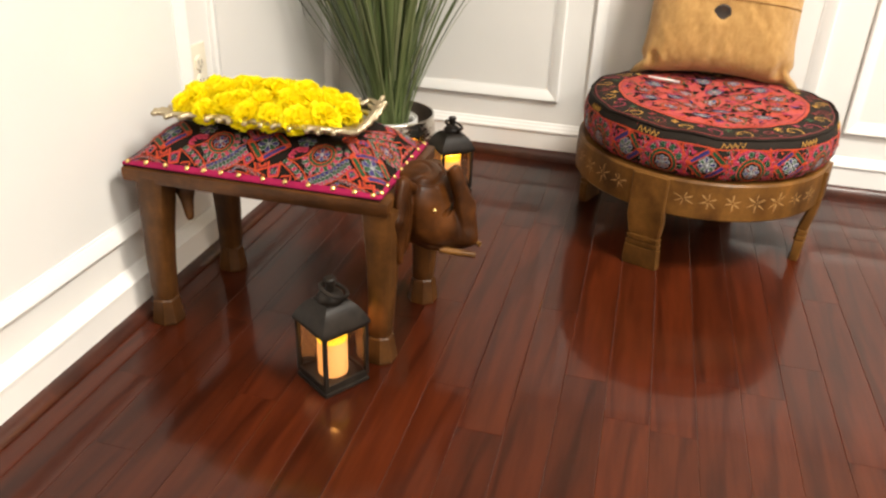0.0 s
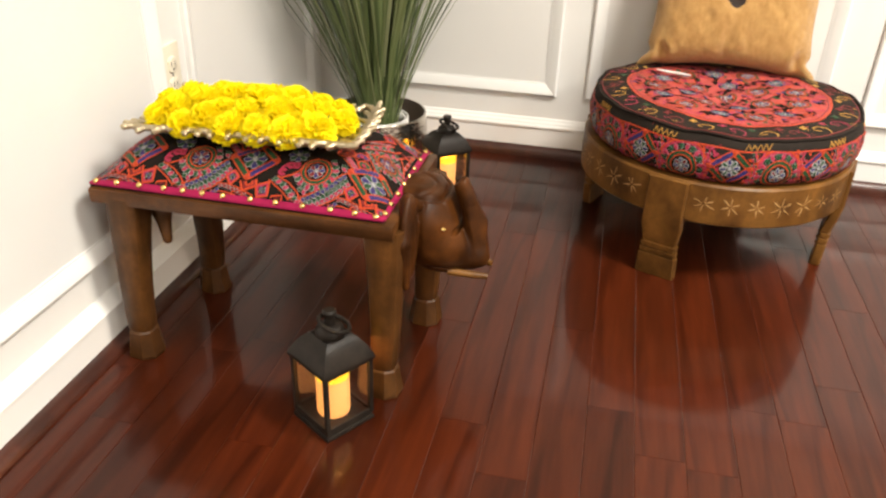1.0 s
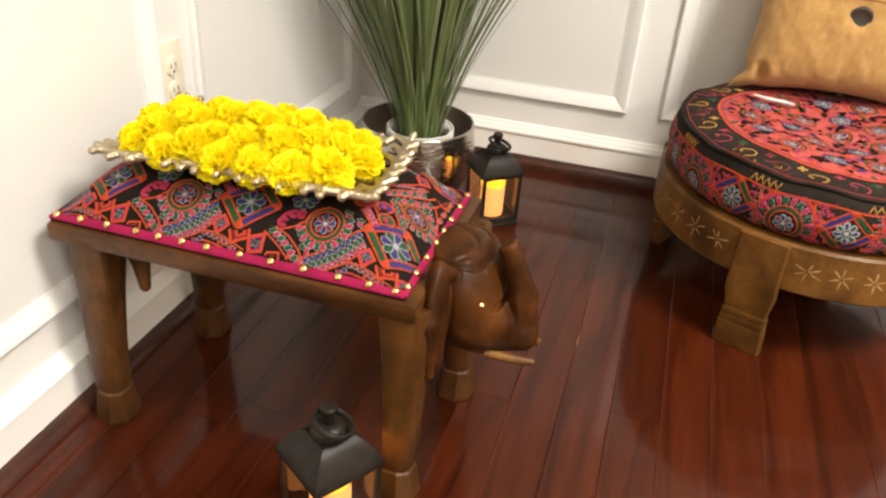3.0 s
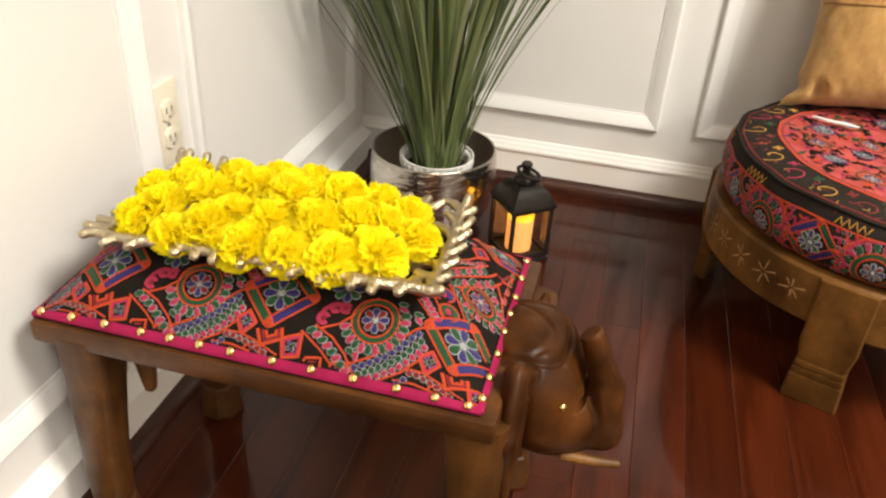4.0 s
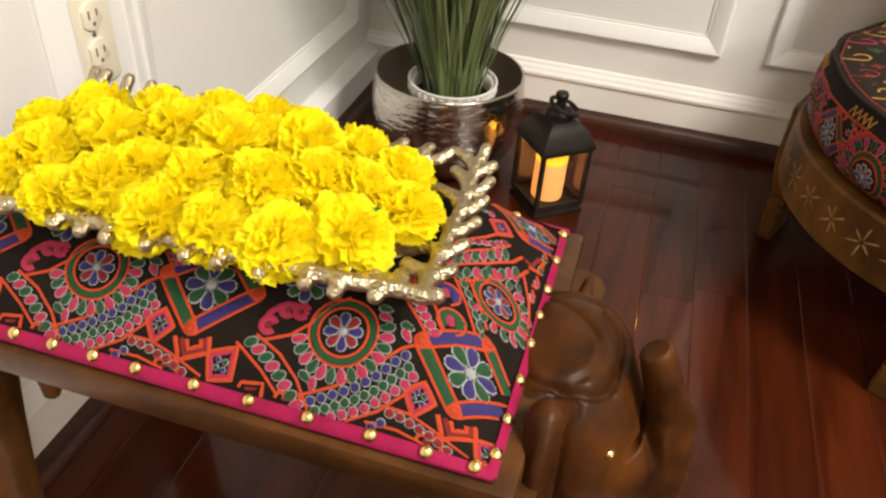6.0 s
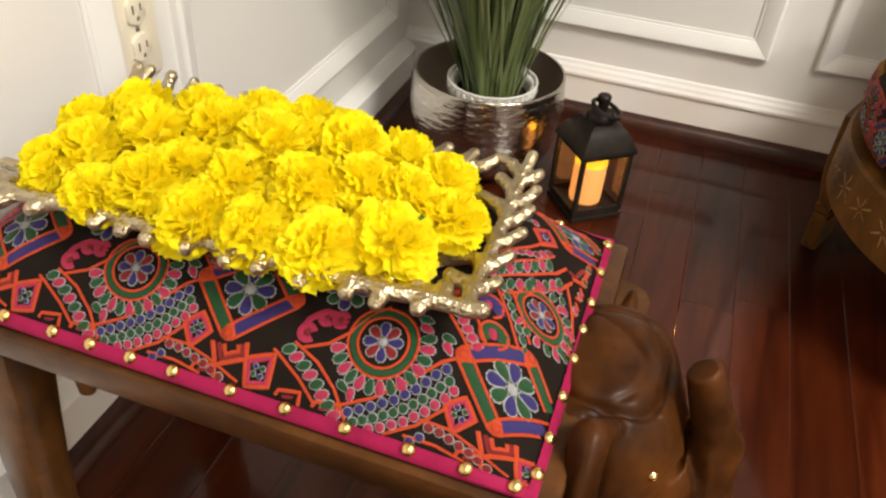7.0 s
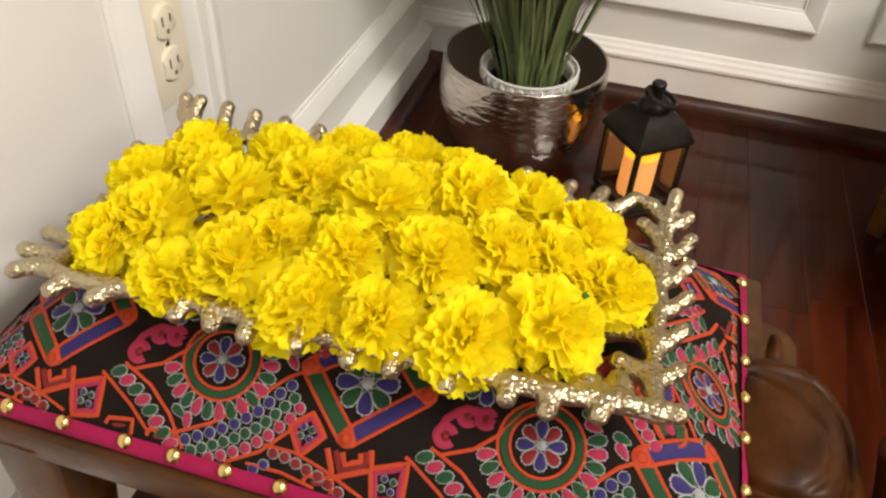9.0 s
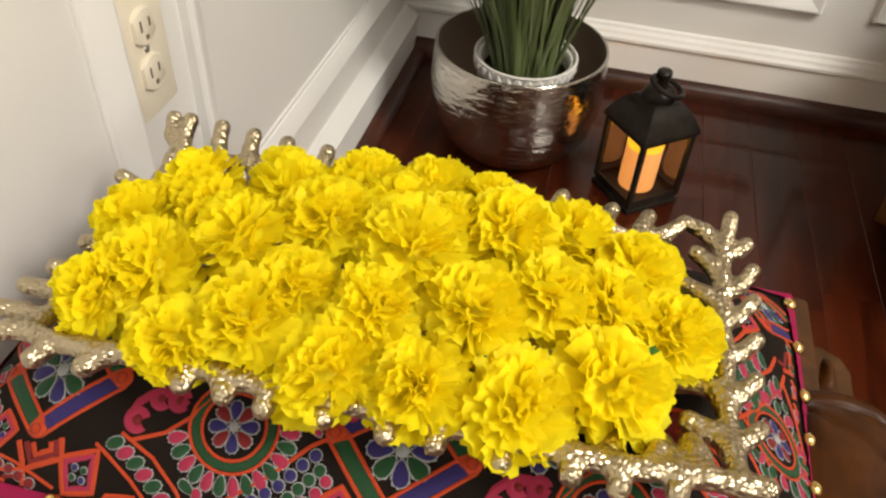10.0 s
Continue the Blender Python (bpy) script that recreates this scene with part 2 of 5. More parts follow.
class Build:
    """Gathers the faces of one mesh."""

    def __init__(self):
        self.v, self.f, self.m = [], [], []

    def add(self, verts, faces, mat=0):
        n = len(self.v)
        self.v += [tuple(p) for p in verts]
        self.f += [tuple(n + i for i in f) for f in faces]
        self.m += [mat] * len(faces)

    def box(self, lo, hi, mat=0, bevel=0.0, turn=None):
        bm = bmesh.new()
        bmesh.ops.create_cube(bm, size=1)
        c = [(a + b) / 2 for a, b in zip(lo, hi)]
        for p in bm.verts:
            p.co = Vector([c[i] + p.co[i] * (hi[i] - lo[i]) for i in range(3)])
        if bevel:
            bmesh.ops.bevel(bm, geom=bm.edges[:], offset=bevel, segments=2, affect="EDGES", profile=0.6)
        if turn:
            bm.transform(turn)
        self.bm(bm, mat)

    def bm(self, bm, mat=0):
        bm.verts.index_update()
        self.add([p.co for p in bm.verts], [[p.index for p in f.verts] for f in bm.faces], mat)
        bm.free()

    def loft(self, rings, mat=0, cap=True):
        """rings: lists of equally many points."""
        n, k = len(rings[0]), len(rings)
        pts = [p for r in rings for p in r]
        faces = [(i * n + j, i * n + (j + 1) % n, (i + 1) * n + (j + 1) % n, (i + 1) * n + j) for i in range(k - 1) for j in range(n)]
        if cap:
            faces += [tuple(range(n - 1, -1, -1)), tuple((k - 1) * n + j for j in range(n))]
        self.add(pts, faces, mat)

    def lathe(self, profile, centre=(0, 0, 0), n=48, mat=0, cap=False):
        x, y, z = centre
        self.loft([[(x + r * math.cos(2 * math.pi * j / n), y + r * math.sin(2 * math.pi * j / n), z + h) for j in range(n)] for r, h in profile], mat, cap)

    def tube(self, pts, radii, n=8, mat=0):
        rings = []
        pts = [Vector(p) for p in pts]
        up = Vector((0.13, 0.21, 0.97))
        for i, p in enumerate(pts):
            d = (pts[min(i + 1, len(pts) - 1)] - pts[max(i - 1, 0)]).normalized()
            a = d.cross(up if abs(d.dot(up)) < 0.95 else Vector((1, 0, 0))).normalized()
            b = d.cross(a)
            r = radii[i] if isinstance(radii, (list, tuple)) else radii
            rings.append([p + r * (a * math.cos(2 * math.pi * j / n) + b * math.sin(2 * math.pi * j / n)) for j in range(n)])
        self.loft(rings, mat)

    def mesh(self, name, mats, smooth=True):
        me = bpy.data.meshes.new(name)
        me.from_pydata(self.v, [], self.f)
        for m in mats:
            me.materials.append(m)
        me.polygons.foreach_set("material_index", self.m)
        if smooth:
            me.polygons.foreach_set("use_smooth", [True] * len(self.f))
        me.update()
        return me

    def part(self, name, mats, parent=None, label="", smooth=True, sharp=35):
        me = self.mesh(name, mats if isinstance(mats, (list, tuple)) else [mats], smooth)
        if smooth and sharp:
            me.set_sharp_from_angle(angle=radians(sharp))
        ob = new(name, me)
        ob.parent = parent
        if label:
            tagged(ob, label)
        return ob


def thing(name, place, label, category, group="", kind=""):
    ob = new(name)
    ob.empty_display_size = 0.05
    ob.location = place
    return tagged(ob, label, category, group, kind)


def under(ob, parent):
    """Hangs ob, built in world places, under a parent that stands at its own place."""
    ob.parent = parent
    ob.matrix_parent_inverse = Matrix.Translation(parent.location).inverted()
    return ob


def surface_nets(field, lo, hi, h):
    """A smooth mesh of the zero level of a field over a grid of step h."""
    axes = [np.arange(a, b + h, h) for a, b in zip(lo, hi)]
    g = np.stack(np.meshgrid(*axes, indexing="ij"), -1)
    val = field(g)
    nx, ny, nz = val.shape
    cells = (nx - 1, ny - 1, nz - 1)
    total, count = np.zeros((*cells, 3)), np.zeros(cells)
    for ax in range(3):
        for a in (0, 1):
            for b in (0, 1):
                s0, s1 = [None] * 3, [None] * 3
                for d, off in zip([d for d in range(3) if d != ax], (a, b)):
                    s0[d] = s1[d] = slice(off, off + cells[d])
                s0[ax], s1[ax] = slice(0, cells[ax]), slice(1, cells[ax] + 1)
                v0, v1 = val[tuple(s0)], val[tuple(s1)]
                cross = (v0 < 0) != (v1 < 0)
                t = np.where(cross, v0 / np.where(cross, v0 - v1, 1), 0)[..., None]
                total += np.where(cross[..., None], g[tuple(s0)] * (1 - t) + g[tuple(s1)] * t, 0)
                count += cross
    used = count > 0
    index = -np.ones(cells, int)
    index[used] = np.arange(used.sum())
    verts = total[used] / count[used][:, None]
    faces = []
    for ax in range(3):
        o = [d for d in range(3) if d != ax]
        s0, s1 = [slice(1, -1)] * 3, [slice(1, -1)] * 3
        s0[ax], s1[ax] = slice(0, -1), slice(1, None)
        v0, v1 = val[tuple(s0)], val[tuple(s1)]
        for flip in (0, 1):
            ids = np.argwhere((v0 < 0) & (v1 >= 0) if flip == 0 else (v0 >= 0) & (v1 < 0))
            if not len(ids):
                continue
            quad = []
            for da, db in ((0, 0), (1, 0), (1, 1), (0, 1)):
                c = ids.copy()
                c[:, o[0]] += da
                c[:, o[1]] += db
                quad.append(index[c[:, 0], c[:, 1], c[:, 2]])
            q = np.stack(quad, 1)
            q = q[(q >= 0).all(1)]
            if (flip == 1) != (ax == 1):
                q = q[:, ::-1]
            faces += q.tolist()
    return verts.tolist(), faces


def capsule(g, a, b, ra, rb=None):
    a, b, rb = np.array(a), np.array(b), ra if rb is None else rb
    d = b - a
    t = np.clip(((g - a) @ d) / (d @ d), 0, 1)
    return np.linalg.norm(g - a - t[..., None] * d, axis=-1) - (ra + (rb - ra) * t)


def ellipsoid(g, c, r):
    k = np.linalg.norm((g - np.array(c)) / np.array(r), axis=-1)
    return (k - 1) * min(r)


def melt(a, b, k):
    h = np.clip(0.5 + 0.5 * (b - a) / k, 0, 1)
    return b + (a - b) * h - k * h * (1 - h)


def profile_run(section, along, at, to, mat_ob):
    """Sweeps a 2D section (out from the wall, up) along a wall from at to to. along: 'x' or 'y'."""
    b = Build()
    rings = []
    for p in (at, to):
        rings.append([(o, p, z) if along == "y" else (p, -o, z) for o, z in section])
    b.loft(rings)
    return b


# ---- the room ----
T = 0.12


def wall(name, lo, hi, mat=WALL, label="plain warm white painted wall"):
    b = Build()
    b.box(lo, hi)
    return tagged(b.part(name, mat, None, smooth=False), label, "wall", kind="structure")


RAIL_Z = 0.93
for name, x0, y0, x1, y1 in (("wall_west", -T, ROOM_Y, 0, 0), ("wall_north", -T, 0, ROOM_X + T, T), ("wall_east", ROOM_X, ROOM_Y, ROOM_X + T, 0), ("wall_south", -T, ROOM_Y - T, ROOM_X + T, ROOM_Y)):
    wall(name, (x0, y0, 0), (x1, y1, RAIL_Z))
    wall(name + "_upper", (x0, y0, RAIL_Z), (x1, y1, ROOM_Z), UPPER, "plain beige painted wall above the chair rail")
b = Build()
b.box((-T, ROOM_Y - T, ROOM_Z), (ROOM_X + T, T, ROOM_Z + T))
tagged(b.part("ceiling", CEIL, None, smooth=False), "plain white painted ceiling", "ceiling", kind="structure")

for place in [p[:2] for p in LAMPS]:
    lamp = thing("ceiling_lamp", (*place, ROOM_Z), "round flush ceiling lamp with white diffuser", "ceiling lamp", "ceiling lamps")
    b = Build()
    b.lathe([(0.001, 0), (0.25, 0), (0.25, -0.03), (0.235, -0.035), (0.23, -0.004), (0.001, -0.004)], n=48)
    under(b.part("lamp_rim", STEEL), lamp).matrix_basis = pose(*place, ROOM_Z)
    b = Build()
    b.lathe([(0.001, -0.012), (0.2, -0.012), (0.228, -0.006)], n=48)
    under(b.part("diffuser", LAMP_GLOW), lamp).matrix_basis = pose(*place, ROOM_Z)

# baseboard with a moulded cap
BASE = [(0, 0.0), (0.014, 0.0), (0.014, 0.082), (0.019, 0.086), (0.019, 0.091), (0.014, 0.095), (0.012, 0.100), (0.007, 0.104), (0.005, 0.109), (0, 0.111)]
BASE_WEST = [(0, 0), (0.022, 0), (0.022, 0.066), (0.026, 0.069), (0.026, 0.074), (0.020, 0.078), (0.016, 0.082), (0.009, 0.086), (0.006, 0.090), (0, 0.091)]
QUARTER_WEST = [(0.022, 0), (0.047, 0), (0.0455, 0.006), (0.040, 0.012), (0.031, 0.0155), (0.022, 0.016)]
QUARTER = [(0.014, 0.0), (0.031, 0.0), (0.0308, 0.010), (0.0290, 0.019), (0.0245, 0.027), (0.014, 0.031)]
for ax, a, c, nm in (("y", -0.0, ROOM_Y, "west"), ("x", 0.0, ROOM_X, "north")):
    ob = profile_run(BASE_WEST if nm == "west" else BASE, ax, a, c, None).part("baseboard", TRIM, None, sharp=25)
    tagged(ob, "white painted baseboard with moulded top edge", "baseboard", kind="structure")
    ob = profile_run(QUARTER_WEST if nm == "west" else QUARTER, ax, a, c, None).part("shoe_moulding", SHOE, None, sharp=40)
    tagged(ob, "dark red wooden shoe moulding along the floor", "moulding", kind="structure")

# chair rail over the panels
CHAIR = [(0, 0.905), (0.008, 0.907), (0.012, 0.914), (0.022, 0.922), (0.026, 0.930), (0.026, 0.938), (0.018, 0.944), (0, 0.945)]
for ax, c in (("y", ROOM_Y), ("x", ROOM_X)):
    tagged(profile_run(CHAIR, ax, 0.0, c, None).part("chair_rail", TRIM, None, sharp=30), "white painted chair rail on the wall", "trim", kind="structure")

# picture-frame panel mouldings: section across the strip (from its outer edge inwards) and out from the wall
STRIP = [(0, 0), (0, 0.0095), (0.002, 0.0125), (0.005, 0.0135), (0.009, 0.0125), (0.014, 0.0108), (0.020, 0.0088), (0.025, 0.0062), (0.0285, 0.0050), (0.030, 0.0030), (0.034, 0.0026), (0.034, 0)]


def panel_frame(axis, a, c, z0, z1):
    """A mitred frame on the west ('y') or north ('x') wall between a and c along it."""
    frame_ob = thing("wall_panel_frame", (0, 0, 0), "white painted picture-frame moulding on the wall", "wall moulding", "wall panel frames", "structure")

    def at(u, z, out):
        return (out, u, z) if axis == "y" else (u, -out, z)
    corners = [(a, z0), (c, z0), (c, z1), (a, z1)]
    inw = [(1, 1), (-1, 1), (-1, -1), (1, -1)]
    for k in range(4):
        (u0, w0), (u1, w1) = corners[k], corners[(k + 1) % 4]
        i0, i1 = inw[k], inw[(k + 1) % 4]
        r0 = [at(u0 + i0[0] * s, w0 + i0[1] * s, o) for s, o in STRIP]
        r1 = [at(u1 + i1[0] * s, w1 + i1[1] * s, o) for s, o in STRIP]
        bb = Build()
        bb.loft([r0, r1])
        bb.part("moulding_strip", TRIM, frame_ob, sharp=20)
    return frame_ob


for a, c in ((0.077, 0.687), (0.766, 1.376), (1.467, 2.077), (2.16, 2.77), (2.86, 3.47)):
    panel_frame("x", a, c, 0.178, 0.86)
for a, c in ((-0.737, -0.085), (-2.3, -0.832), (-4.2, -2.4)):
    panel_frame("y", a, c, 0.156, 0.86)

# duplex outlet between two frames
outlet = thing("wall_outlet", (0, -0.800, 0.398), "ivory plastic duplex outlet plate on the wall", "outlet")
b = Build()
b.box((0.0, -0.831, 0.341), (0.006, -0.769, 0.456), bevel=0.002)
under(b.part("cover_plate", PLATE), outlet)
for zc in (0.418, 0.3785):
    b = Build()
    rings = []
    for r, o in ((0.0165, 0.005), (0.0165, 0.0085), (0.0150, 0.0095)):
        rings.append([(o, -0.8 + max(-0.0138, min(0.0138, r * math.cos(q * math.pi / 16))), zc + r * 0.93 * math.sin(q * math.pi / 16)) for q in range(32)])
    b.loft(rings)
    face = under(b.part("socket_face", PLATE), outlet)
    for dy, hh in ((-0.006, 0.0045), (0.006, 0.0036)):
        b = Build()
        b.box((0.0094, -0.8 + dy - 0.0011, zc + 0.002 - hh), (0.0099, -0.8 + dy + 0.0011, zc + 0.002 + hh))
        under(b.part("slot", SLOT), outlet)
    b = Build()
    b.box((0.0094, -0.8 - 0.002, zc - 0.0105), (0.0099, -0.8 + 0.002, zc - 0.0065), bevel=0.0002)
    under(b.part("slot", SLOT), outlet)
b = Build()
b.lathe([(0.0001, 0.0016), (0.003, 0.001), (0.0035, 0)], n=14)
screw = under(b.part("screw", STEEL), outlet)
screw.matrix_basis = pose(0.006, -0.8, 0.398, 0, 90, 0)


# ---- elephant stool ----
X0, X1, Y0, Y1 = 0.040, 0.5235, -1.1365, -0.853
RIM = 0.322


def swell(s):
    s = min(max(s, 0.0), 0.09) / 0.09
    return 1 - (1 - s) ** 2


def dome(x, y):
    return RIM + 0.058 * swell(min(x - X0, X1 - x)) * swell(min(y - Y0, Y1 - y))


def lift(x, y, h):
    """A point h above the cushion, along its normal."""
    e = 0.002
    n = Vector((dome(x - e, y) - dome(x + e, y), dome(x, y - e) - dome(x, y + e), 2 * e)).normalized()
    return Vector((x, y, dome(x, y))) + n * h


ARC = [0.0]
ARC_Y = [Y0]
while ARC_Y[-1] < Y1:
    y = ARC_Y[-1] + 0.001
    ARC.append(ARC[-1] + math.hypot(0.001, dome(0.28, y) - dome(0.28, y - 0.001)))
    ARC_Y.append(y)


def stool_map(u, v, h):
    """u: along the front edge; v: up over the cushion from the front edge."""
    return lift(u, float(np.interp(v, ARC, ARC_Y)), h)


stool = thing("elephant_stool", (0.285, -0.995, 0), "carved wooden elephant stool with embroidered cushion on the floor", "stool")

b = Build()
nx, ny = 96, 64
verts = []
for j in range(ny + 1):
    for i in range(nx + 1):
        x, y = X0 + (X1 - X0) * i / nx, Y0 + (Y1 - Y0) * j / ny
        verts.append((x, y, dome(x, y) + 0.0006 * noise.noise(Vector((x * 30, y * 30, 0)))))
b.add(verts, [(j * (nx + 1) + i, j * (nx + 1) + i + 1, (j + 1) * (nx + 1) + i + 1, (j + 1) * (nx + 1) + i) for j in range(ny) for i in range(nx)])
loop = [(x, Y0) for x in np.linspace(X0, X1, nx + 1)] + [(X1, y) for y in np.linspace(Y0, Y1, ny + 1)[1:]] + [(x, Y1) for x in np.linspace(X1, X0, nx + 1)[1:]] + [(X0, y) for y in np.linspace(Y1, Y0, ny + 1)[1:-1]]
b.loft([[(x, y, 0.316) for x, y in loop], [(x, y, RIM) for x, y in loop]], cap=False)
cushion = under(b.part("cushion", BLACK_CLOTH, label="black cushion cloth under the embroidery", sharp=0), stool)

RW = 0.0056
for nm, a, c, inward in (("front", (X0, Y0), (X1, Y0), (0, 1)), ("right", (X1, Y0), (X1, Y1), (-1, 0)), ("back", (X1, Y1), (X0, Y1), (0, -1)), ("left", (X0, Y1), (X0, Y0), (1, 0))):
    b = Build()
    rows = []
    for k in range(61):
        t = k / 60
        x, y = a[0] + (c[0] - a[0]) * t, a[1] + (c[1] - a[1]) * t
        o = Vector((-inward[0], -inward[1], 0)) * 0.0015
        row = [(x + o.x, y + o.y, 0.3200), (x + o.x, y + o.y, RIM + 0.0005)]
        for q in range(1, 5):
            s = RW * q / 4
            px, py = x + inward[0] * s, y + inward[1] * s
            px, py = min(max(px, X0 + 0.0005), X1 - 0.0005), min(max(py, Y0 + 0.0005), Y1 - 0.0005)
            row.append(lift(px, py, 0.0019 + 0.0003 * math.sin(t * 140) * (q == 4)))
        rows.append(row)
    w = len(rows[0])
    b.add([p for r in rows for p in r], [(i * w + j, (i + 1) * w + j, (i + 1) * w + j + 1, i * w + j + 1) for i in range(60) for j in range(w - 1)])
    under(b.part("ribbon", RIBBON, label="magenta ribbon trim"), stool)

# brass nails along the ribbon
nail = Build()
nail.lathe([(0.0048, -0.001), (0.0049, 0.0006), (0.0042, 0.0022), (0.0026, 0.0034), (0.0009, 0.0039), (0.0001, 0.0040)], n=12)
nail_mesh = nail.mesh("nail", [BRASS])
spots = [(x, Y0 + 0.0036) for x in (0.050, 0.087, 0.126, 0.168, 0.200, 0.233, 0.267, 0.312, 0.353, 0.396, 0.440, 0.478, 0.510)]
spots += [(X1 - 0.0036, y) for y in (-1.120, -1.091, -1.054, -1.016, -0.983, -0.950, -0.909, -0.866)]
spots += [(x, Y1 - 0.0036) for x in (0.05, 0.09, 0.13, 0.175, 0.215, 0.26, 0.3, 0.345, 0.385, 0.43, 0.475)]
for x, y in spots:
    p = lift(x, y, 0.0022)
    n = (lift(x, y, 0.01) - lift(x, y, 0)).normalized()
    ob = new("nail", nail_mesh)
    ob.matrix_basis = Matrix.Translation(p) @ n.to_track_quat("Z", "Y").to_matrix().to_4x4()
    under(ob, stool)

# seat board with rounded edges
b = Build()
b.box((X0 - 0.002, Y0 - 0.008, 0.290), (X1 + 0.016, Y1 + 0.008, 0.3165), bevel=0.006)
under(b.part("seat_board", RAIL_WOOD), stool)


def ring(x, y, z, rx, ry, n=14, power=2.6):
    pts = []
    for j in range(n):
        a = 2 * math.pi * j / n + 0.2
        c, s = math.cos(a), math.sin(a)
        pts.append((x + rx * math.copysign(abs(c) ** (2 / power), c), y + ry * math.copysign(abs(s) ** (2 / power), s), z))
    return pts


def stool_leg(x, y, lean, out):
    """A bowed elephant leg with an ankle groove and a flared foot. lean: along x of the knee."""
    leg = Build()
    leg.loft([ring(x + lean * k, y + out * q, z, rx, ry, 12, 2.9) for z, rx, ry, k, q in (
        (0.300, 0.034, 0.030, -0.2, 0), (0.270, 0.033, 0.029, 0.0, 0.05), (0.225, 0.030, 0.026, 0.3, 0.15), (0.180, 0.027, 0.0245, 0.5, 0.3),
        (0.130, 0.0245, 0.0230, 0.6, 0.5), (0.085, 0.0230, 0.0220, 0.5, 0.7), (0.058, 0.0220, 0.0210, 0.3, 0.85), (0.053, 0.0200, 0.0195, 0.3, 0.85))])
    ob = under(leg.part("leg", STOOL_WOOD), stool)
    foot = Build()
    foot.loft([ring(x + lean * 0.3, y + out * 0.85, z, rx, rx * 0.96, 8, 2.4) for z, rx in ((0.053, 0.0215), (0.050, 0.0245), (0.030, 0.0270), (0.006, 0.0310), (0.0, 0.0295))])
    under(foot.part("foot", STOOL_WOOD, sharp=22), stool)
    return ob


stool_leg(0.088, -1.116, -0.010, -0.020)
stool_leg(0.519, -1.112, 0.004, -0.02)
stool_leg(0.100, -0.905, 0.004, 0.0)
stool_leg(0.535, -0.905, 0.006, 0.0)

# tail at the rear end
tail_v, tail_f = surface_nets(lambda g: melt(capsule(g, (0.105, -1.070, 0.295), (0.124, -1.083, 0.260), 0.017, 0.014), capsule(g, (0.124, -1.083, 0.260), (0.134, -1.094, 0.212), 0.0145, 0.008), 0.012), (0.075, -1.125, 0.19), (0.165, -1.035, 0.315), 0.004)
b = Build()
b.add(tail_v, tail_f)
under(b.part("tail", STOOL_WOOD, sharp=0), stool)


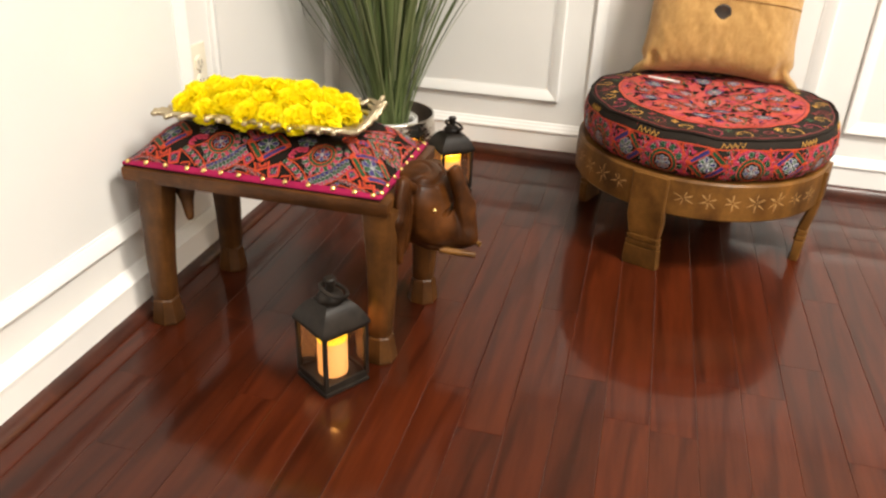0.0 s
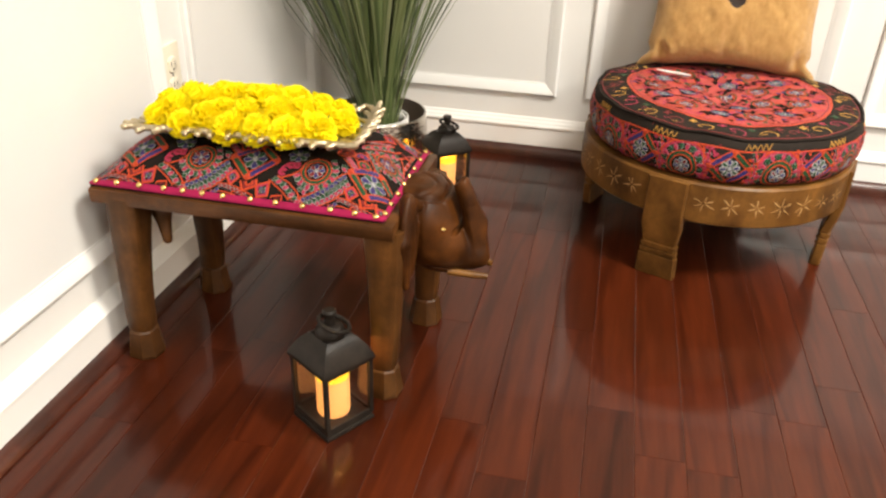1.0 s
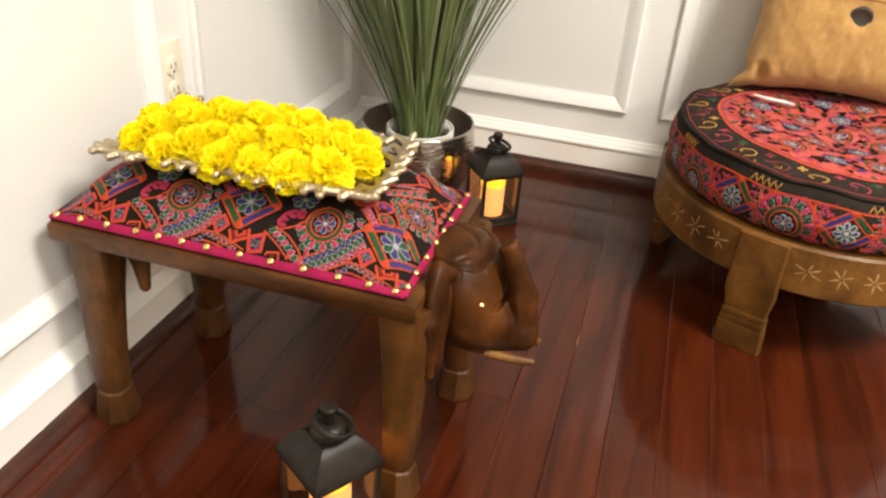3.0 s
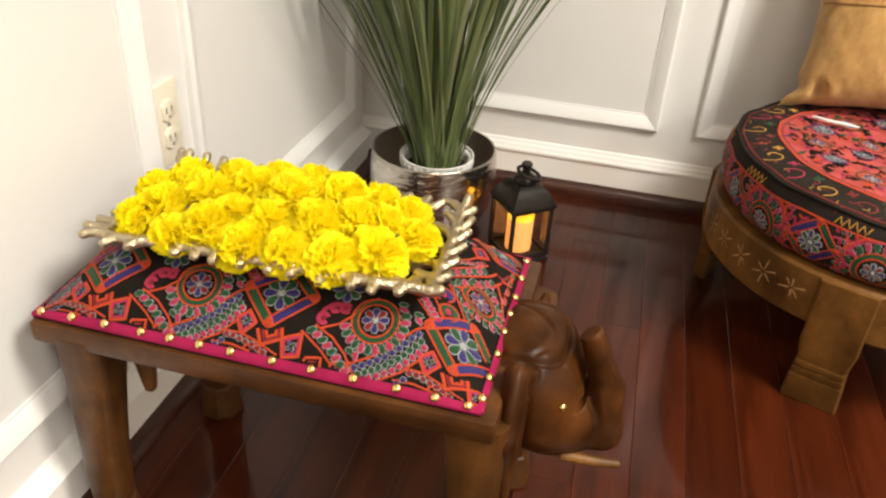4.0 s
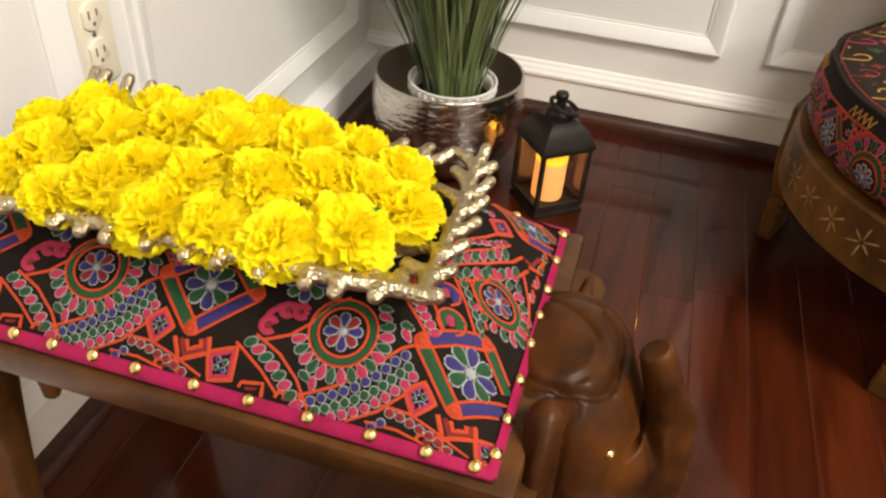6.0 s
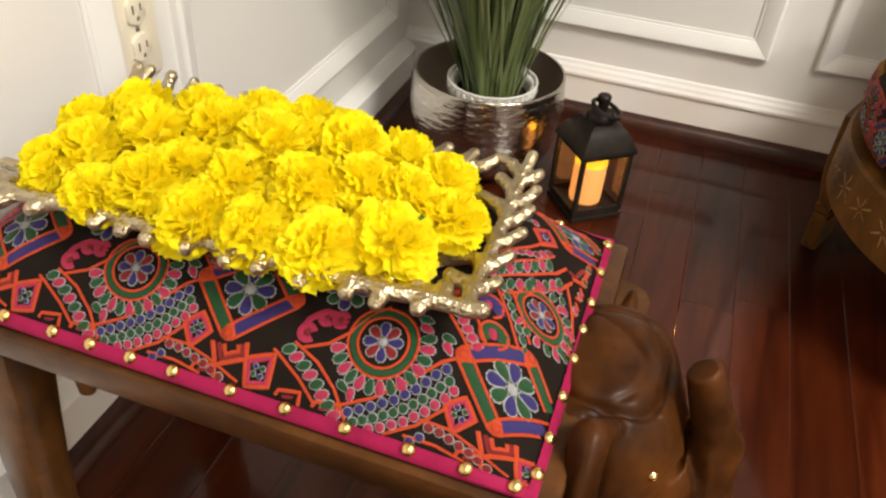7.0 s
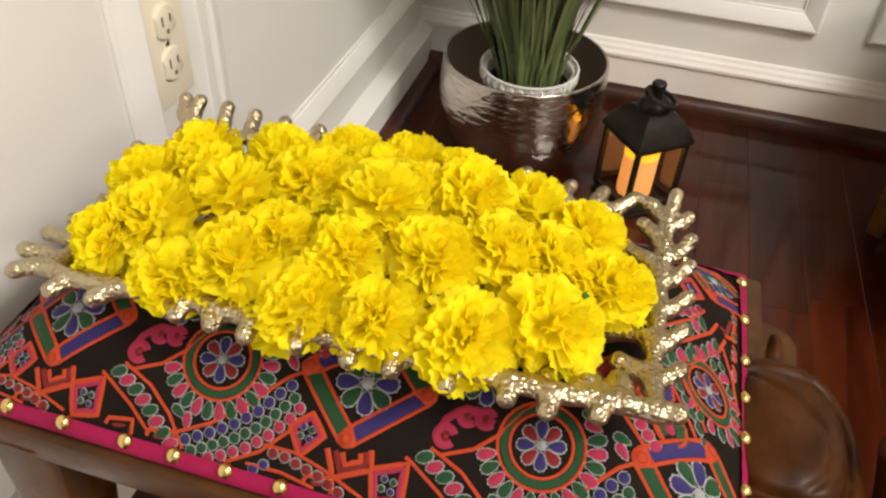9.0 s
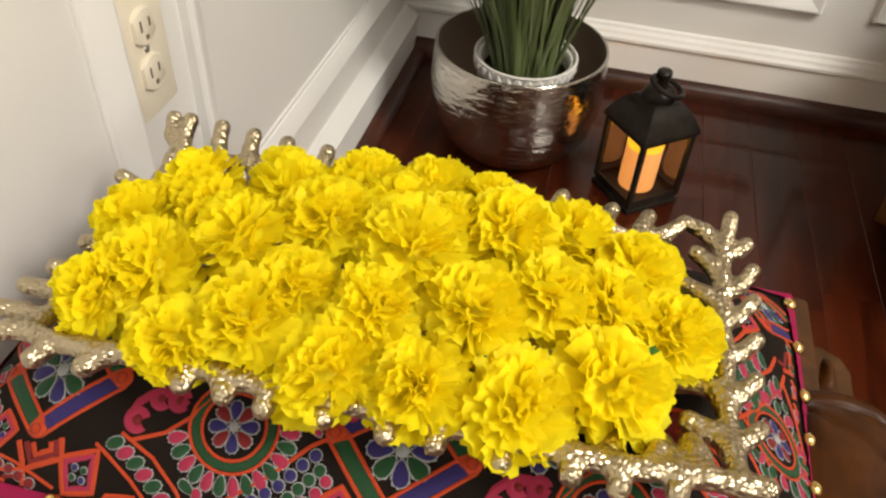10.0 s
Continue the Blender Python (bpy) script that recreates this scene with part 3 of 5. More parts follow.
def head_field(g):
    x, y, z = g[..., 0], g[..., 1] + 1.0, g[..., 2]

    def groove(d, width):
        return np.exp(-(d / width) ** 2)

    # squarish skull that tapers to the mouth
    q = (np.abs((x - 0.556 + 0.18 * np.clip(z - 0.285, 0, 1)) / 0.056) ** 2.5 + np.abs(y / (np.where(y > 0, 0.086, 0.070) - 0.12 * np.clip(x - 0.57, 0, 1))) ** 2.5 + np.abs((z - 0.262 + 0.22 * np.clip(x - 0.57, 0, 1)) / 0.072) ** 2.5) ** (1 / 2.5)
    skull = (q - 1) * 0.056
    jaw = ellipsoid(g, (0.592, -1.0, 0.226), (0.046, 0.050, 0.046))
    root = melt(jaw, capsule(g, (0.604, -1.0, 0.214), (0.639, -1.0, 0.209), 0.037, 0.026), 0.012)
    face = melt(skull, root, 0.026)
    # crown plate within a carved line, raised rim round it
    ell = ((np.abs((x - 0.549) / 0.040) ** 3 + np.abs((y - 0.004) / 0.050) ** 3) ** (1 / 3) - 1) * 0.043
    top = np.clip((z - 0.285) / 0.02, 0, 1)
    face = face + top * (0.0036 * groove(ell, 0.0024) - np.where(y > -0.03, 0.0022, 0.0003) * groove(ell - 0.010, 0.006) + 0.002 * groove(ell + 0.030, 0.012))
    face = face + top * 0.0016 * groove(x - 0.575 + 0.9 * (y + 0.01) ** 2 / 0.05, 0.0035) * np.clip(-ell / 0.006, 0, 1)
    # raised trunk, close to the forehead, with two shaved faces and a small gap behind it
    trunk = melt(capsule(g, (0.640, -1.0, 0.226), (0.638, -1.0, 0.268), 0.0225, 0.0180), capsule(g, (0.638, -1.0, 0.268), (0.613, -1.0, 0.334), 0.0180, 0.0135), 0.008)
    trunk = np.maximum(trunk, 0.62 * (x - 0.636 + 0.30 * (z - 0.272)) - 0.78 * y - 0.0135)
    trunk = np.maximum(trunk, 0.62 * (0.610 - x) + 0.78 * (z - 0.338) + 0.05 * y)
    near = groove(np.minimum(trunk - 0.003, 0) + np.maximum(trunk - 0.003, 0), 0.004)
    face = np.where(z > 0.236, face + 0.0030 * near * np.clip((z - 0.236) / 0.02, 0, 1), face)
    face = melt(face, trunk, 0.005)
    face = np.maximum(face, -capsule(g, (0.6125, -1.05, 0.264), (0.6125, -0.95, 0.264), 0.0060))
    # mouth line and flat underside
    mouth = z - 0.200 + 0.22 * (x - 0.60)
    face = face + 0.0035 * groove(mouth, 0.003) * np.clip((x - 0.565) / 0.02, 0, 1) * (x < 0.66)
    face = np.maximum(face, 0.182 - z)
    # leaf-shaped ears with a rounded outer ridge and carved folds
    for side in (-1, 1):
        def e(px, s, pz):
            return (px, -1.0 + side * s, pz)
        if side < 0:
            flap = ellipsoid(g, e(0.548, 0.090, 0.266), (0.014, 0.034, 0.072))
            chain = ((0.556, 0.060, 0.316), (0.546, 0.084, 0.330), (0.545, 0.118, 0.276), (0.552, 0.116, 0.200))
        else:
            flap = ellipsoid(g, e(0.552, 0.100, 0.250), (0.011, 0.030, 0.058))
            chain = ((0.546, 0.070, 0.296), (0.552, 0.094, 0.286), (0.556, 0.122, 0.235), (0.556, 0.116, 0.200))
        ridge = capsule(g, e(*chain[0]), e(*chain[1]), 0.0095, 0.0105)
        for p0, p1 in zip(chain[1:], chain[2:]):
            ridge = melt(ridge, capsule(g, e(*p0), e(*p1), 0.0105, 0.0060 if p1[2] < 0.21 else 0.0105), 0.010)
        fold = side * y - 0.100 - 0.10 * (0.265 - z)
        flap = flap + 0.0016 * groove(fold + 0.012, 0.004) * (np.abs(z - 0.262) < 0.05)
        ear = melt(flap, ridge, 0.006)
        face = melt(face + 0.003 * groove(ear, 0.003), ear, 0.0035)
    neck = capsule(g, (0.530, -1.055, 0.298), (0.530, -0.945, 0.298), 0.019)
    return np.minimum(face, neck) + 0.0004 * np.sin(x * 113 + 2 * np.sin(z * 60)) * np.sin(y * 96 + 2 * np.sin(x * 70))


hv, hf = surface_nets(head_field, (0.495, -1.16, 0.175), (0.70, -0.84, 0.37), 0.0021)
b = Build()
b.add(hv, hf)
under(b.part("elephant_head", HEAD_WOOD, label="glossy carved elephant head with raised trunk", sharp=0), stool)
head_tree = BVHTree.FromPolygons([tuple(map(float, p)) for p in hv], [tuple(map(int, p)) for p in hf])
for side in (-1, 1):
    b = Build()
    b.tube([(0.602, -1.0 + side * 0.036, 0.191), (0.640, -1.0 + side * 0.030, 0.187), (0.666, -1.0 + side * 0.022, 0.183)], [0.0065, 0.0062, 0.0055], 10)
    under(b.part("tusk", POUF_WOOD, sharp=40, label="honey-brown wooden tusk"), stool)
    b = Build()
    b.lathe([(0.0040, -0.008), (0.0038, 0.001), (0.0022, 0.0028), (0.0001, 0.0034)], n=10)
    eye = under(b.part("eye", BRASS), stool)
    out = Vector((0.0385, side * 0.0515, 0.0165)).normalized()
    spot = head_tree.ray_cast(Vector((0.556, -1.0, 0.258)) + out * 0.12, -out)[0]
    eye.matrix_basis = Matrix.Translation(spot) @ out.to_track_quat("Z", "Y").to_matrix().to_4x4()


# ---- embroidery ----
class Stitch:
    """Raised thread shapes on a curved cloth, laid out in the flat by (u, v)."""

    def __init__(self, onto, keep=None):
        self.onto, self.keep, self.b = onto, keep, Build()

    def ok(self, u, v):
        return self.keep is None or self.keep(u, v)

    def blob(self, u, v, ru, rv, turn, colour, h=0.0010, n=12, tear=0.0, edge=0.0003):
        """A padded ellipse or teardrop. turn: degrees of its long axis rv from v."""
        if not self.ok(u, v):
            return
        a = radians(turn)
        rim = []
        for j in range(n):
            q = 2 * math.pi * j / n
            x, y = ru * math.cos(q), rv * math.sin(q)
            x *= 1 - tear * (y / rv)
            if colour == WH and n > 12:
                rag = 1.07 if j % 2 else 0.95
                x, y = x * rag, y * rag
            rim.append((u + x * math.cos(a) - y * math.sin(a), v + x * math.sin(a) + y * math.cos(a)))
        pts = [self.onto(*p, edge) for p in rim]
        inner = [self.onto(u + (p[0] - u) * 0.6, v + (p[1] - v) * 0.6, h) for p in rim]
        top = self.onto(u, v, h * 1.12)
        self.b.add([*pts, *inner, top], [(j, (j + 1) % n, n + (j + 1) % n, n + j) for j in range(n)] + [(n + j, n + (j + 1) % n, 2 * n) for j in range(n)], colour)

    def outlined(self, u, v, ru, rv, turn, colour, h=0.0011, tear=0.0, rim=0.0011):
        self.blob(u, v, ru + rim * 0.3, rv + rim * 0.3, turn, WH, h * 0.62, 22, tear)
        self.blob(u, v, ru - rim * 0.5, rv - rim * 0.5, turn, colour, h, tear=tear, edge=0.0006)

    def line(self, path, width, colour, h=0.0009, step=0.006):
        """A corded line along a path of (u, v)."""
        pts = []
        for (a, c), (p, q) in zip(path, path[1:]):
            n = max(1, int(math.hypot(p - a, q - c) / step))
            pts += [(a + (p - a) * k / n, c + (q - c) * k / n) for k in range(n)]
        pts.append(path[-1])
        rows = []
        for i, (a, c) in enumerate(pts):
            p, q = pts[min(i + 1, len(pts) - 1)], pts[max(i - 1, 0)]
            du, dv = p[0] - q[0], p[1] - q[1]
            s = width / 2 / (math.hypot(du, dv) or 1)
            if not self.ok(a, c):
                rows.append(None)
                continue
            rows.append([self.onto(a - dv * s, c + du * s, 0.0002), self.onto(a, c, h), self.onto(a + dv * s, c - du * s, 0.0002)])
        for r, w in zip(rows, rows[1:]):
            if r and w:
                self.b.add([*r, *w], [(0, 1, 4, 3), (1, 2, 5, 4)], colour)

    def circle(self, u, v, r, width, colour, a0=0, a1=360, h=0.0009, n=28):
        self.line([(u + r * math.cos(radians(a0 + (a1 - a0) * k / n)), v + r * math.sin(radians(a0 + (a1 - a0) * k / n))) for k in range(n + 1)], width, colour, h, 1)

    def flower(self, u, v, r, c1, c2, petals=8, start=10, pale=1.0):
        for k in range(petals):
            a = start + 360 * k / petals
            q = radians(a)
            self.outlined(u - 0.6 * r * math.sin(q), v + 0.6 * r * math.cos(q), r * 0.235 / pale, r * 0.385 / pale, a, c1 if k % 2 else c2, tear=-0.42, rim=r * (0.045 + 0.30 * (pale - 1)))
        self.blob(u, v, r * 0.2, r * 0.2, 0, WH, 0.0016)

    def done(self, name, parent, label=""):
        if not self.b.f:
            return None
        return under(self.b.part(name, THREADS, label=label, sharp=0), parent)


def square_flower(s, u, v, k=1.0, pale=1.0):
    """A flower inside a tilted frame of green and blue bars with orange dots."""
    s.flower(u, v, 0.0195 * k, GR, BL, pale=pale)
    L, Bt, R, Tp = ((-0.037, 0.001), (-0.003, -0.034), (0.037, 0.002), (0.004, 0.032))
    for p, q, c in ((L, Bt, GR), (Bt, R, BL), (R, Tp, GR), (Tp, L, BL)):
        a, e = (u + p[0] * k, v + p[1] * k), (u + q[0] * k, v + q[1] * k)
        d = math.hypot(e[0] - a[0], e[1] - a[1])
        n = (-(e[1] - a[1]) / d, (e[0] - a[0]) / d)
        s.line([a, e], 0.0078 * k, c, 0.0009)
        for o in (-0.0052 * k, 0.0052 * k):
            s.line([(a[0] + n[0] * o, a[1] + n[1] * o), (e[0] + n[0] * o, e[1] + n[1] * o)], 0.0022 * k, OR, 0.0011)
    for p in (L, Bt, R, Tp):
        s.blob(u + p[0] * k, v + p[1] * k, 0.0058 * k, 0.0058 * k, 0, OR, 0.0018)
        s.circle(u + p[0] * k, v + p[1] * k, 0.003 * k, 0.0014, RD, h=0.0024, n=10)


def ring_flower(s, u, v, k=1.0, a0=203, a1=380, pale=1.0, outer=True):
    """A red and blue flower in orange and green rings with a fringe of pink and green leaves."""
    s.flower(u, v, 0.0162 * k, RD, BL, pale=pale)
    s.circle(u, v, 0.0202 * k, 0.0021 * k, OR)
    s.circle(u, v, 0.0240 * k, 0.0050 * k, GR, h=0.0007)
    s.circle(u, v, 0.0280 * k, 0.0021 * k, OR)
    n = 14
    for j in range(n):
        a = radians(a0 + (a1 - a0) * j / (n - 1))
        s.outlined(u + 0.0352 * k * math.cos(a), v + 0.0352 * k * math.sin(a), 0.0038 * k, 0.0066 * k, math.degrees(a) - 90, PK if j % 2 == 0 else GR, tear=-0.3, rim=0.0006)
    if outer:
        for du, dv, turn, col in ((-0.0168, -0.0350, 60, GR), (-0.0105, -0.0388, 10, PK), (0.0410, 0.0152, 80, GR), (0.0423, 0.0088, 45, PK), (0.0250, 0.0172, 75, PK), (0.0228, 0.0232, 85, GR)):
            s.outlined(u + du * k / 0.85, v + dv * k / 0.85, 0.0034 * k, 0.0060 * k, turn, col, tear=-0.3, rim=0.0006)


def along(path, n):
    """n evenly spaced points on a path of (u, v)."""
    d = [0.0]
    for p, q in zip(path, path[1:]):
        d.append(d[-1] + math.dist(p, q))
    return [(float(np.interp(d[-1] * j / (n - 1), d, [p[0] for p in path])), float(np.interp(d[-1] * j / (n - 1), d, [p[1] for p in path]))) for j in range(n)]


def filling(s, u):
    """What lies between a framed flower at u and the next one, 0.1905 on; v runs from the front edge."""
    def at(path):
        return [(u + a, c) for a, c in path]

    def beads(path, n, ru, rv, turn, cols, rim=0.0006):
        for j, (a, c) in enumerate(along(path, n)):
            s.outlined(u + a, c, ru, rv, turn, cols[j % len(cols)], rim=rim)
    # band of leaf pairs running down to the border, between two lines
    beads([(0.0425, 0.0433), (0.0561, 0.0357), (0.0678, 0.0266), (0.0788, 0.0161), (0.0850, 0.0110)], 8, 0.0034, 0.0052, -62, (GR, PK))
    s.line(at([(0.0445, 0.0490), (0.0644, 0.0404), (0.0806, 0.0270), (0.0930, 0.0100)]), 0.0021, OR)
    s.line(at([(0.0320, 0.0405), (0.0373, 0.0376), (0.0552, 0.0262), (0.0760, 0.0085)]), 0.0021, OR)
    # three rows of beads rising to the next frame
    beads([(0.0937, 0.0158), (0.1078, 0.0237), (0.1211, 0.0321), (0.1335, 0.0431), (0.1429, 0.0556), (0.1482, 0.0614)], 10, 0.0034, 0.0034, 0, (BL,))
    beads([(0.0985, 0.0105), (0.1129, 0.0181), (0.1250, 0.0257), (0.1370, 0.0353), (0.1463, 0.0472), (0.1521, 0.0548)], 11, 0.0034, 0.0034, 0, (GR,))
    beads([(0.1100, 0.0095), (0.1174, 0.0129), (0.1312, 0.0210), (0.1420, 0.0307), (0.1529, 0.0438), (0.1565, 0.0504)], 9, 0.0034, 0.0034, 0, (PK,))
    s.line(at([(0.0854, 0.0175), (0.1070, 0.0290), (0.1278, 0.0468), (0.1443, 0.0652), (0.1530, 0.0715)]), 0.0022, OR)
    s.line(at([(0.1200, 0.0095), (0.1394, 0.0210), (0.1534, 0.0362), (0.1605, 0.0455)]), 0.0022, OR)
    # line from the leaf band over the ringed flower
    s.line(at([(0.0503, 0.0465), (0.0675, 0.0543), (0.0792, 0.0654), (0.0880, 0.0800), (0.0990, 0.0910)]), 0.0022, OR)
    # nested box under the frame's lowest dot
    for q, col in ((1.0, OR), (0.68, RD), (0.42, OR)):
        c = (0.0030, 0.0335)
        s.line(at([(c[0] + (a - c[0]) * q, c[1] + (w - c[1]) * q) for a, w in ((-0.0125, 0.0335), (-0.0055, 0.0185), (0.0150, 0.0285), (0.0125, 0.0390))]), 0.0034, col, step=0.004)
    # framed squares with four dots
    for box in (((0.0146, 0.0290), (0.0343, 0.0373), (0.0356, 0.0147), (0.0192, 0.0106)), ((0.1535, 0.0400), (0.1630, 0.0250), (0.1750, 0.0391), (0.1650, 0.0500))):
        ca, cw = sum(p[0] for p in box) / 4, sum(p[1] for p in box) / 4
        for q, col in ((1.0, OR), (0.76, PK)):
            ring_path = [(ca + (a - ca) * q, cw + (w - cw) * q) for a, w in box]
            s.line(at(ring_path + ring_path[:1]), 0.0031, col, step=0.004)
        for i, (a, w) in enumerate(((0.0030, 0.0024), (0.0024, -0.0030), (-0.0030, -0.0024), (-0.0024, 0.0030))):
            s.outlined(u + ca + a, cw + w, 0.0021, 0.0021, 0, BL if i % 2 else GR, rim=0.0005)
    # dark red beads between two lines, and blue ones by the border
    beads([(0.1478, 0.0223), (0.1557, 0.0220), (0.1637, 0.0199), (0.1767, 0.0168), (0.1898, 0.0114)], 7, 0.0034, 0.0032, 0, (RD,))
    s.line(at([(0.1330, 0.0125), (0.1550, 0.0130), (0.1960, 0.0060)]), 0.0020, OR)
    s.line(at([(0.1409, 0.0255), (0.1600, 0.0260), (0.1780, 0.0215), (0.2040, 0.0118)]), 0.0020, OR)
    beads([(0.1380, 0.0105), (0.1437, 0.0146)], 2, 0.0032, 0.0030, 0, (BL,))
    # triangles along the border
    for a in (0.0, -0.0640, 0.0270):
        s.line(at([(0.0404 + a, 0.0080), (0.0434 + a, 0.0155), (0.0586 + a, 0.0182), (0.0593 + a, 0.0093)]), 0.0026, OR, step=0.004)
        s.line(at([(0.0450 + a, 0.0080), (0.0470 + a, 0.0120), (0.0550 + a, 0.0135), (0.0552 + a, 0.0085)]), 0.0024, RD, step=0.004)
    # pink scroll and the half-hidden flower over it
    for a, w, r in ((0.0505, 0.0572, 0.0050), (0.0600, 0.0705, 0.0042), (0.0700, 0.0718, 0.0044)):
        s.circle(u + a, w, r, 0.0046, PK, 20, 330, h=0.0013, n=14)
        s.blob(u + a, w, 0.0024, 0.0024, 0, RD, 0.0013)
    s.line(at([(0.0465, 0.0590), (0.0491, 0.0665), (0.0552, 0.0725), (0.0640, 0.0750), (0.0750, 0.0700)]), 0.0046, PK, 0.0012)
    s.flower(u + 0.0655, 0.0945, 0.0165, GR, BL)


def end_filling(s, u):
    """What lies behind a framed flower at u, towards the middle of the cushion."""
    def at(path):
        return [(u + a, c) for a, c in path]

    def beads(path, n, ru, rv, turn, cols, rim=0.0006):
        for j, (a, c) in enumerate(along(path, n)):
            s.outlined(u + a, c, ru, rv, turn, cols[j % len(cols)], rim=rim)
    beads([(-0.0473, 0.1020), (-0.0379, 0.0920), (-0.0289, 0.0843)], 5, 0.0034, 0.0040, -50, (PK,))
    s.line(at([(-0.0540, 0.1000), (-0.0517, 0.0974), (-0.0308, 0.0782)]), 0.0021, OR)
    s.line(at([(-0.0430, 0.1130), (-0.0380, 0.1077), (-0.0249, 0.0907)]), 0.0021, OR)
    for a, w, col in ((-0.0318, 0.1210, BL), (-0.0217, 0.0998, GR)):
        s.circle(u + a, w, 0.0062, 0.0062, col, -40, 250, h=0.0010, n=14)
        s.circle(u + a, w, 0.0100, 0.0021, OR, -60, 260, h=0.0012, n=18)
        s.blob(u + a - 0.001, w, 0.0032, 0.0046, 30, PK, 0.0014)
        s.circle(u + a + 0.0085, w + 0.002, 0.0032, 0.0030, col, 60, 330, h=0.0010, n=10)
    s.circle(u - 0.0560, 0.1190, 0.0075, 0.0090, RD, h=0.0010, n=18)
    s.circle(u - 0.0560, 0.1190, 0.0135, 0.0024, OR, h=0.0012, n=22)
    s.blob(u - 0.0560, 0.1190, 0.0030, 0.0034, 0, OR, 0.0014)
    beads([(-0.0290, 0.1450), (-0.0179, 0.1316), (-0.0110, 0.1215), (-0.0043, 0.1128), (0.0000, 0.1060)], 7, 0.0028, 0.0038, 30, (GR,))
    s.line(at([(-0.0320, 0.1410), (-0.0180, 0.1230), (-0.0043, 0.1030)]), 0.0022, OR)
    s.line(at([(-0.0263, 0.1503), (-0.0120, 0.1345), (0.0010, 0.1150)]), 0.0022, OR)
    beads([(-0.0253, 0.1513), (-0.0110, 0.1655), (-0.0020, 0.1771), (0.0050, 0.1900)], 7, 0.0030, 0.0058, 5, (GR, PK))
    beads([(-0.0400, 0.1540), (-0.0293, 0.1669), (-0.0173, 0.1820), (-0.0060, 0.1985)], 8, 0.0030, 0.0056, 15, (PK, GR))
    beads([(-0.0373, 0.1804), (-0.0264, 0.1907), (-0.0166, 0.1980), (-0.0090, 0.2090)], 7, 0.0030, 0.0036, -40, (RD, PK))
    for path in ([(-0.0281, 0.1380), (-0.0113, 0.1576), (0.0077, 0.1887), (0.0130, 0.2050)], [(-0.0360, 0.1514), (-0.0154, 0.1741), (0.0007, 0.1974), (0.0060, 0.2120)], [(-0.0427, 0.1605), (-0.0153, 0.1924), (-0.0050, 0.2120)], [(-0.0480, 0.1700), (-0.0230, 0.2010), (-0.0130, 0.2200)]):
        s.line(at(path), 0.0023, OR)
    beads([(0.0062, 0.1845), (0.0139, 0.1736), (0.0205, 0.1603), (0.0212, 0.1423), (0.0180, 0.1290)], 9, 0.0026, 0.0036, 0, (PK, GR))
    s.line(at([(0.0110, 0.1960), (0.0200, 0.1790), (0.0250, 0.1600), (0.0255, 0.1400)]), 0.0023, OR)
    # nested box and framed square beside the far flower
    for q, col in ((1.0, OR), (0.66, RD)):
        s.line(at([(0.0000 + 0.012 * q, 0.2190 - 0.010 * q), (0.0040 + 0.016 * q, 0.2120 + 0.004 * q), (0.0100 + 0.012 * q, 0.2240 + 0.010 * q)]), 0.0028, col, step=0.004)
    for q, col in ((1.0, OR), (0.7, PK)):
        s.line(at([(-0.0160 - 0.010 * q, 0.2240), (-0.0160, 0.2240 - 0.012 * q), (-0.0160 + 0.010 * q, 0.2240), (-0.0160, 0.2240 + 0.012 * q), (-0.0160 - 0.010 * q, 0.2240)]), 0.0026, col, step=0.004)
    s.outlined(u - 0.0160, 0.2240, 0.0026, 0.0030, 0, BL, rim=0.0006)
    for w in (0.178, 0.196, 0.214, 0.232):
        s.line(at([(0.0180, w), (0.0275, w + 0.006), (0.0200, w + 0.014)]), 0.0026, OR, step=0.004)
        s.outlined(u + 0.0215, w + 0.0065, 0.0024, 0.0032, 10, GR if w > 0.2 else PK, rim=0.0006)
    for j in range(6):
        s.outlined(u - 0.062 + 0.007 * j, 0.236 + 0.002 * math.sin(j), 0.0030, 0.0046, 20, PK if j % 2 else GR, rim=0.0006)


def on_cushion(u, v):
    return X0 + 0.005 < u < X1 - 0.005 and 0.009 < v < ARC[-1] - 0.009


for k in range(-1, 4):
    u0 = 0.110 + 0.1905 * k
    far = 0.2680
    for motif, args, name in ((square_flower, (u0, 0.0740, 0.96), "framed_flower"), (ring_flower, (u0 + 0.1025, 0.0655, 0.85), "ringed_flower"),
                              (ring_flower, (u0 + 0.001, 0.1473, 0.70, -120, 120, 1.0, False), "ringed_flower"),
                              (square_flower, (u0 + 0.004, far, 0.90), "framed_flower"), (ring_flower, (u0 + 0.100, far, 0.82), "ringed_flower")):
        s = Stitch(stool_map, on_cushion)
        motif(s, *args)
        s.done(name, cushion)
    for motif in (filling, end_filling):
        s = Stitch(stool_map, on_cushion)
        motif(s, u0)
        ob = s.done("embroidery", cushion)
        if ob:
            tagged(ob, kind="stuff")


# ---- branch tray ----
tray = thing("branch_tray", (0.28, -1.0, 0.383), "champagne metal tray with coral branch rim on the stool cushion", "tray")
twigs = []
XL, XR = 0.104, 0.4515


def stem_z(x, y):
    """Height of the rim: raised along the front and rear, lower by the wall."""
    front, rear, low = min(1, max(0, (-1.05 - y) / 0.04)), min(1, max(0, (y + 0.985) / 0.075)), min(1, max(0, (0.22 - x) / 0.12))
    return 0.4035 + 0.0085 * front + 0.0125 * rear ** 1.2 - 0.006 * low * (1 - rear)


def z_of(x, y, up=0.0):
    return (x, y, stem_z(x, y) + up)


